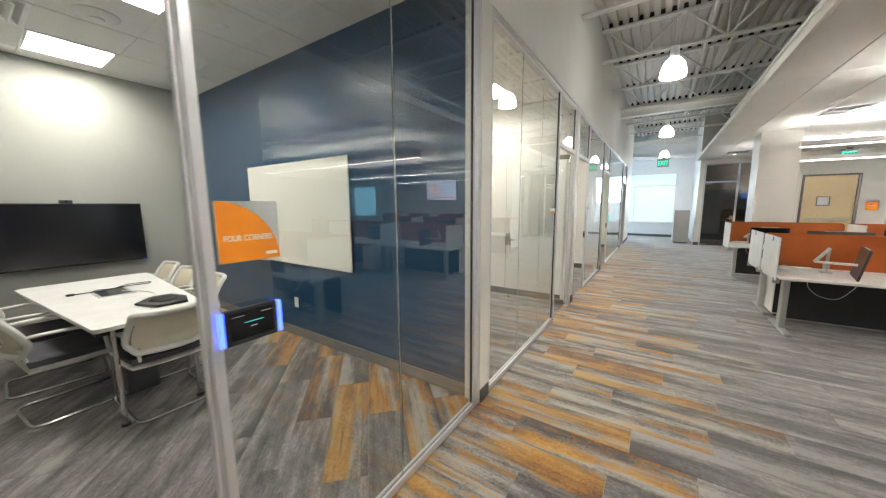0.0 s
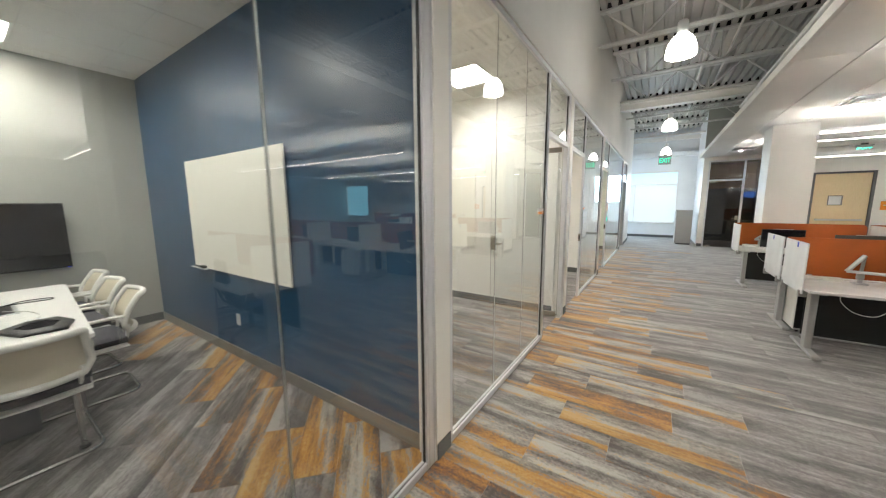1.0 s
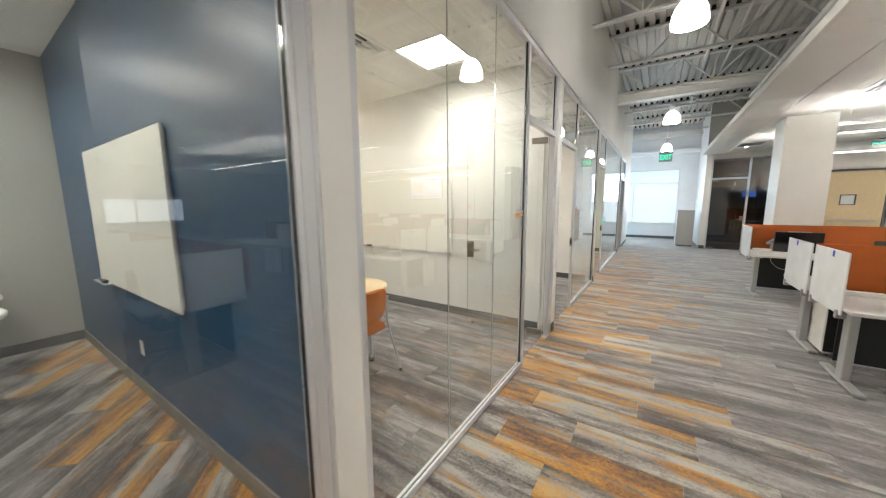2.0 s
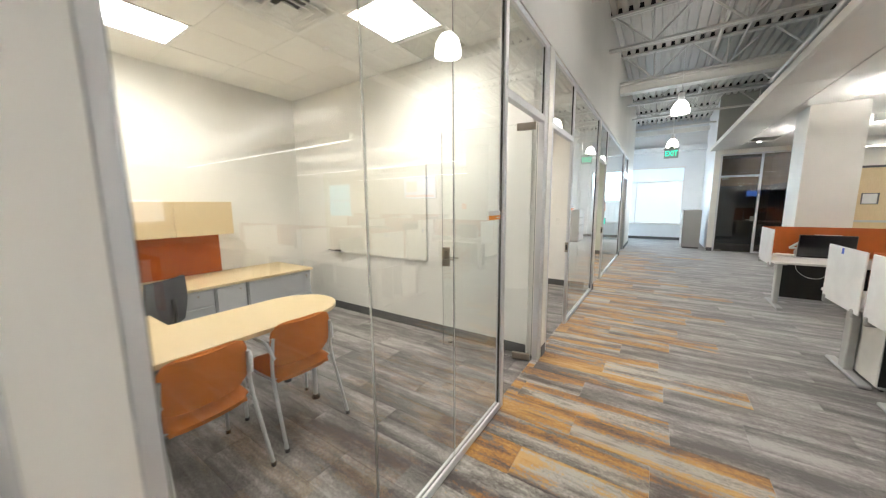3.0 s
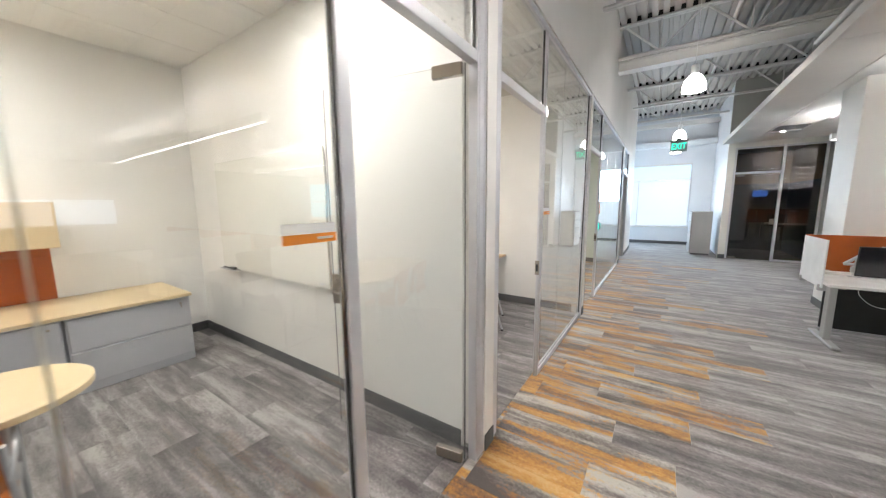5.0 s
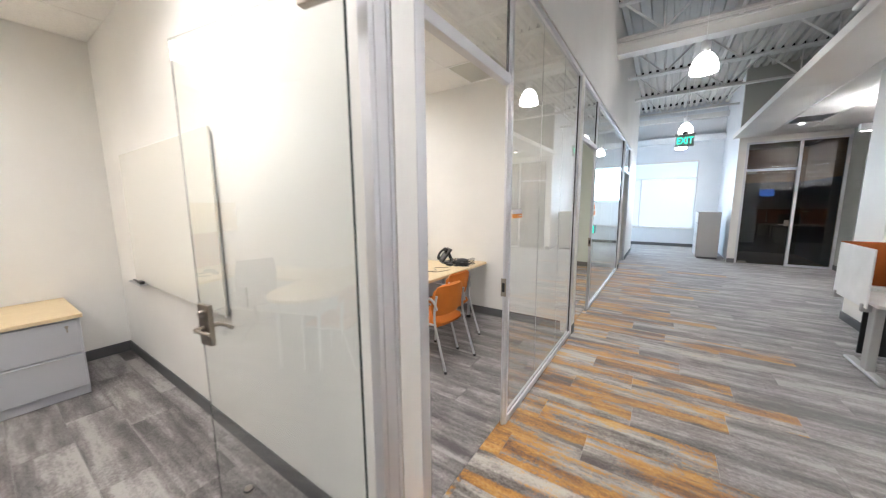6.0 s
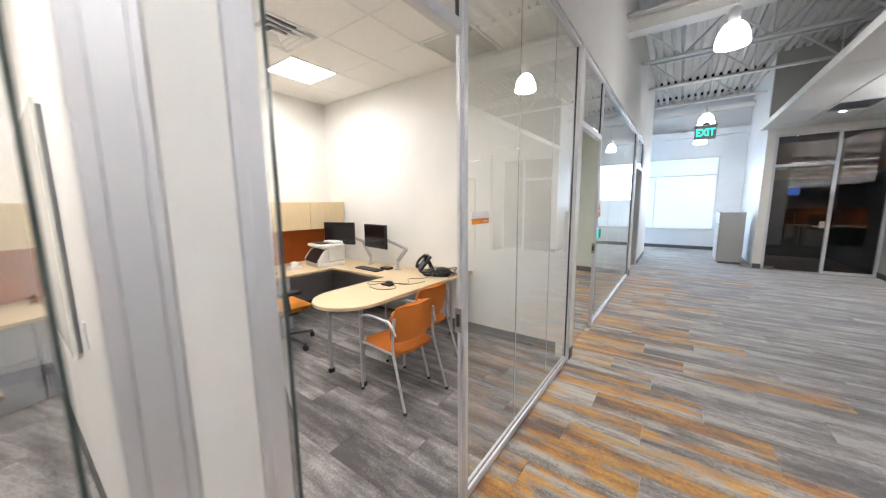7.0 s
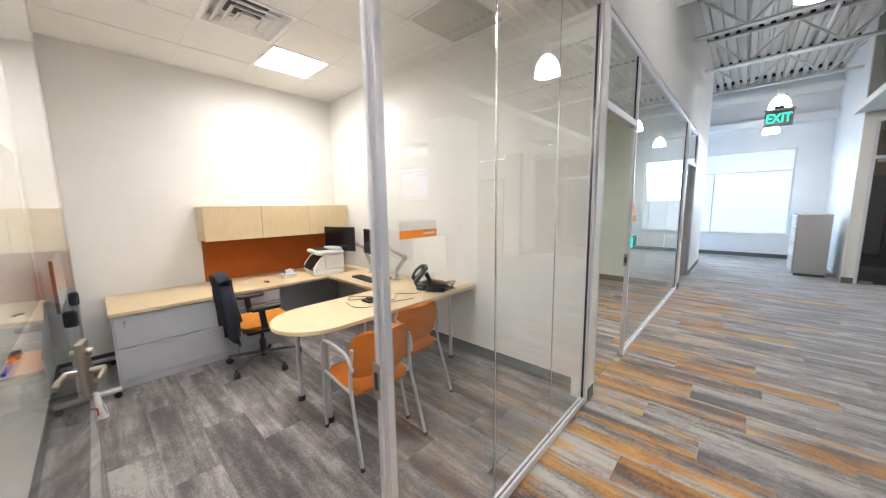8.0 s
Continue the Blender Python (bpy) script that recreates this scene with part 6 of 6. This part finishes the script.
def linear_lamp(x0, x1, y):
    t = thing("linear_lamp", ((x0 + x1) / 2, y, 3.0 - LAMP_DROP), "long white suspended linear lamp", "linear lamp", "linear lamps")
    h = (x1 - x0) / 2
    bm = box(-h, h, -0.045, 0.045, 0.0, 0.035, 0.003)
    for s in (-1, 1):
        box(-h, h, s * 0.0405 - 0.0045, s * 0.0405 + 0.0045, 0.0352, 0.105, bm=bm)
        box(s * (h - 0.004) - 0.004, s * (h - 0.004) + 0.004, -0.0358, 0.0358, 0.0352, 0.105, bm=bm)
    part("housing", bm, FIXTURE, t, "white housing")
    part("lower_lens", box(-h + 0.02, h - 0.02, -0.010, 0.010, -0.005, -0.0006), LINE_DOWN, t, "narrow glowing lower lens")
    part("upper_lens", box(-h + 0.12, h - 0.12, -0.034, 0.034, 0.090, 0.096), LINE_GLOW, t, "glowing upper lens")
    for x in (-h + 0.1, 0, h - 0.1):
        part("cable", tube([(x, 0, 0.19), (x, 0, LAMP_DROP)], 0.0014, 6), FIXTURE, t)
        yoke = tube([(x - 0.06, 0, 0.104), (x, 0, 0.19)], 0.001, 6)
        part("yoke", tube([(x, 0, 0.19), (x + 0.06, 0, 0.104)], 0.001, 6, yoke), FIXTURE, t)


for x0, y in ((2.3, -13.6), (2.3, -10.4), (2.3, -7.2), (2.3, -4.0), (2.3, -0.8), (2.75, 2.3), (2.3, 5.85), (2.25, 9.05), (2.2, 12.0)):
    linear_lamp(x0, 8.9, y)


def slot_diffuser(x, y):
    """A flush diffuser with sloping blades over a dark throat."""
    t = thing("slot_vent", (x, y, 3.0), "white louvred air diffuser with a dark throat in the ceiling", "air vent", "slot diffusers")
    bm = bmesh.new()
    for k in (-1, 1):
        box(k * 0.262 - 0.016, k * 0.262 + 0.016, -0.376, 0.376, -0.006, -0.0005, bm=bm)
        box(-0.2455, 0.2455, k * 0.36 - 0.016, k * 0.36 + 0.016, -0.006, -0.0005, bm=bm)
    part("frame", bm, FIXTURE, t)
    part("throat", box(-0.26, 0.26, -0.358, 0.358, 0.060, 0.075), FILE_DARK, t, "dark duct opening")
    for i in range(5):
        b = part("blade", box(-0.245, 0.245, -0.030, 0.030, -0.002, 0.002), SILVER, t)
        b.matrix_local = pose(0, -0.28 + i * 0.14, 0.022, 32)


for x, y, rx, ry in OFFICE_VENTS[:2]:
    ceiling_vent(x, y, 3.0, SILVER, FILE_DARK)
slot_diffuser(1.99, 13.33)
t = thing("downlight", (1.97, 13.72, 3.0), "small recessed downlight in the plaster ceiling", "ceiling light")
part("trim", lathe([(0.055, -0.006), (0.06, 0.0)], 20), FIXTURE, t)
part("lens", lathe([(0.0, -0.0085), (0.036, -0.0085), (0.036, -0.0065)], 20), SPOT_GLOW, t)

# wooden door in the far wall
t = tagged(new("door_1"), "maple veneer door with a small square window and steel frame", "door", kind="structure")
for a, b, c, d in ((3.662, 3.71, 0, 2.318), (4.76, 4.818, 0, 2.318), (3.71, 4.76, 2.27, 2.318)):
    part("door_frame", box(a, b, 14.30, 14.42, c, d, 0.003), FILE_DARK, t, "dark steel frame")
bm = bmesh.new()
for a, b, c, d in ((3.714, 4.02, 0.01, 2.266), (4.27, 4.756, 0.01, 2.266), (4.02, 4.27, 0.01, 1.42), (4.02, 4.27, 1.66, 2.266)):
    box(a, b, 14.335, 14.38, c, d, bm=bm)
part("leaf", bm, MAPLE_Z, t, "yellow maple leaf")
bm = bmesh.new()
for a, b, c, d in ((4.005, 4.025, 1.405, 1.675), (4.265, 4.285, 1.405, 1.675), (4.025, 4.265, 1.405, 1.425), (4.025, 4.265, 1.655, 1.675)):
    box(a, b, 14.325, 14.39, c, d, bm=bm)
part("vision_frame", bm, FILE_DARK, t, "dark vision frame")
part("pane", box(4.025, 4.265, 14.352, 14.358, 1.425, 1.655), FROST, t, "bright glass")
part("push_bar", box(3.80, 4.68, 14.28, 14.33, 0.98, 1.03, 0.006), SILVER, t, "steel push bar")
exit_sign(4.28, 13.6, 2.79, 0, 0.21, 1.12)
t = thing("door_plate", (5.09, 14.33, 1.41), "small orange room plate beside the door", "sign")
part("plate", box(-0.13, 0.13, -0.008, 0, -0.13, 0.13, 0.002), SIGN_FROST, t)
part("quarter", box(-0.13, 0.10, -0.0095, -0.0082, -0.13, 0.10, 0.0), SIGN_ORANGE, t)
part("mark", box(-0.08, 0.06, -0.0105, -0.0097, -0.02, 0.006), INK_WHITE, t)
t = thing("wall_display", (7.43, 14.33, 1.74), "lit display on the far wall", "television")
part("body", box(-0.93, 0.93, -0.06, 0, 0, 1.08, 0.005), BLACK, t)
part("screen", box(-0.91, 0.91, -0.0625, -0.0605, 0.02, 1.06), glowing("display_glow", (0.60, 0.68, 0.90), 0.7), t)
part("picture_block", box(0.15, 0.75, -0.0645, -0.063, 0.34, 0.80), glowing("display_block", (0.8, 0.55, 0.50), 0.8), t)
part("picture_block", box(-0.80, 0.80, -0.0645, -0.063, 0.10, 0.18), glowing("display_strip", (0.75, 0.30, 0.25), 0.8), t)
part("title_bar", box(-0.80, 0.0, -0.0645, -0.063, 0.90, 0.98), glowing("display_bar", (0.12, 0.20, 0.50), 0.8), t)
t = thing("wall_display", (9.05, -24.0, 2.02), "blue lit display on the far office wall", "television")
part("body", box(-0.62, 0.62, 0, 0.05, 0, 0.86, 0.005), BLACK, t)
part("screen", box(-0.60, 0.60, 0.051, 0.053, 0.02, 0.84), glowing("display_blue", (0.12, 0.28, 0.85), 1.6), t)
w = tagged(new("window_2"), "window with a drawn blind in the far wall", "window", kind="structure")
part("window_frame", box(12.2, 14.0, 14.36, 14.42, 1.70, 1.74), ALU, w)
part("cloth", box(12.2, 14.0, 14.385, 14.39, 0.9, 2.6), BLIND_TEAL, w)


# ---------------------------------------------------------------- carpet planks, last
def plank_mesh(mat, length, width=0.25):
    me = mesh_of("plank", box(0.0006, length - 0.0006, 0.0006, width - 0.0006, -0.011, 0.0, 0.0012), mat)
    return me


def lay(name, label, x0, x1, y0, y1, orange, turned=False, singles=300, near=None, seed=1):
    """Staggered planks over a rectangle: real pieces inside near, the rest joined. turned lays them along y."""
    ob = tagged(new(name), label, "carpet floor", kind="structure")
    ob.matrix_world = pose(x0, y0, 0) if not turned else pose(x1, y0, 0, 0, 0, 90)
    lx, ly = (x1 - x0, y1 - y0) if not turned else (y1 - y0, x1 - x0)
    rng = random.Random(seed)
    cache, rest, made = {}, [], 0
    rows = int(math.ceil(ly / 0.25))
    off = 0.0
    for r in range(rows):
        b = r * 0.25
        wd = min(0.25, ly - b)
        off = (off + rng.choice((0.33, 0.45, 0.58))) % 1.0
        a = -off
        while a < lx - 0.01:
            s, e = max(a, 0.0), min(a + 1.0, lx)
            a += 1.0
            if e - s < 0.02:
                continue
            cx, cy = ((s + e) / 2, b + wd / 2) if not turned else (lx * 0 + (s + e) / 2, b + wd / 2)
            wx, wy = (x0 + cx, y0 + cy) if not turned else (x1 - cy, y0 + cx)
            ex = x0 + e if not turned else wx
            kind = orange(wx, wy, ex, rng)
            inside = near is None or (near[0] < wx < near[1] and near[2] < wy < near[3])
            if inside and made < singles:
                key = (kind, round(e - s, 3), round(wd, 3))
                if key not in cache:
                    cache[key] = plank_mesh(PLANK_MATS[kind], e - s, wd)
                p = new("plank", cache[key])
                p.parent = ob
                p.matrix_local = pose(s, b, 0)
                made += 1
            else:
                rest.append((s, e, b, b + wd, kind))
    for kind in range(3):
        verts, faces = [], []
        for s, e, c, d, k in rest:
            if k != kind:
                continue
            n, g = len(verts), 0.0006
            verts += [(s + g, c + g, 0), (e - g, c + g, 0), (e - g, d - g, 0), (s + g, d - g, 0), (s + g, c + g, -0.011), (e - g, c + g, -0.011), (e - g, d - g, -0.011), (s + g, d - g, -0.011)]
            faces += [(n, n + 1, n + 2, n + 3), (n, n + 4, n + 5, n + 1), (n + 1, n + 5, n + 6, n + 2), (n + 2, n + 6, n + 7, n + 3), (n + 3, n + 7, n + 4, n)]
        if verts:
            me = bpy.data.meshes.new("carpet_field")
            me.from_pydata(verts, [], faces)
            me.materials.append(PLANK_MATS[kind])
            f = new("carpet_field", me)
            f.parent = ob
            tagged(f, kind="stuff")
    return ob


def clip(poly, x0, x1, y0, y1):
    """The part of a convex outline that lies inside a rectangle."""
    for ax, lim, s in ((0, x0, 1), (0, x1, -1), (1, y0, 1), (1, y1, -1)):
        out = []
        for p, q in zip(poly, poly[1:] + poly[:1]):
            dp, dq = s * (p[ax] - lim), s * (q[ax] - lim)
            if dp >= 0:
                out.append(p)
            if (dp > 0 > dq) or (dp < 0 < dq):
                k = dp / (dp - dq)
                out.append((p[0] + (q[0] - p[0]) * k, p[1] + (q[1] - p[1]) * k))
        poly = out
        if len(poly) < 3:
            return []
    return poly


def lay_diagonal(name, label, x0, x1, y0, y1, angle, orange, seed):
    """Planks laid at an angle and cut along the walls."""
    ob = tagged(new(name), label, "carpet floor", kind="structure")
    rng = random.Random(seed)
    c, s = math.cos(radians(angle)), math.sin(radians(angle))
    cx, cy, g, off = (x0 + x1) / 2, (y0 + y1) / 2, 0.0006, 0.0
    for r in range(-12, 12):
        off = (off + rng.choice((0.33, 0.45, 0.58))) % 1.0
        for k in range(-5, 5):
            u, v = k + off, r * 0.25
            world = [(cx + a * c - b * s, cy + a * s + b * c) for a, b in ((u + g, v + g), (u + 1 - g, v + g), (u + 1 - g, v + 0.25 - g), (u + g, v + 0.25 - g))]
            cut = clip(world, x0, x1, y0, y1)
            if not cut:
                continue
            mx, my = sum(p[0] for p in cut) / len(cut), sum(p[1] for p in cut) / len(cut)
            ox, oy = cx + u * c - v * s, cy + u * s + v * c
            pts = [((p[0] - ox) * c + (p[1] - oy) * s, (p[1] - oy) * c - (p[0] - ox) * s) for p in cut]
            kind = orange(mx, my, mx, rng)
            p = new("plank", mesh_of("plank", slab(pts, -0.011, 0.0), PLANK_MATS[kind]))
            p.parent = ob
            p.matrix_local = pose(ox, oy, 0, 0, 0, angle)
    return ob


def corridor_mix(x, y, end, rng):
    """Orange runs out unevenly from the glazed fronts."""
    u = rng.random()
    if end < 0.52 and y < 13.5:
        return 2 if u < 0.36 else (1 if u < 0.93 else 0)
    if end < 1.1 and y < 13.5:
        return 1 if u < 0.30 else 0
    return 0


def plain(x, y, end, rng):
    return 0


def meeting_mix(x, y, end, rng):
    u = rng.random()
    if y > 1.72:
        return 2 if u < 0.48 else (1 if u < 0.74 else 0)
    if y > 1.40:
        return 1 if u < 0.30 else 0
    if x < -2.6 and y < -0.1:
        return 1 if u < 0.4 else 0
    return 0


def huddle_mix(x, y, end, rng):
    u = rng.random()
    return 2 if u < 0.35 else (1 if u < 0.7 else 0)


lay("floor_corridor", "grey carpet planks with weathered orange planks along the glass", -0.97, 14.0, -7.0, 18.0, corridor_mix, near=(-1.1, 1.9, 2.0, 9.6), seed=7)
lay("floor_corridor_south", "weathered grey carpet planks", -0.97, 14.0, -24.0, -7.002, plain, singles=0, seed=23)
lay("floor_office_1", "weathered grey carpet planks", -4.72, -0.972, 2.355, 5.22, plain, seed=3)
lay("floor_office_2", "weathered grey carpet planks", -4.72, -0.972, 5.345, 8.255, plain, seed=5)
lay_diagonal("floor_meeting", "diagonal grey carpet planks with an orange run beside the blue wall", -5.4, -0.972, -0.6, 2.23, 136, meeting_mix, 11)
lay("floor_huddle", "grey and orange carpet planks", -4.72, -0.972, 8.38, 12.62, huddle_mix, seed=13)
lay("floor_bay", "grey carpet planks in unlit rooms", -3.1, -0.972, 12.75, 18.0, plain, singles=0, seed=17)
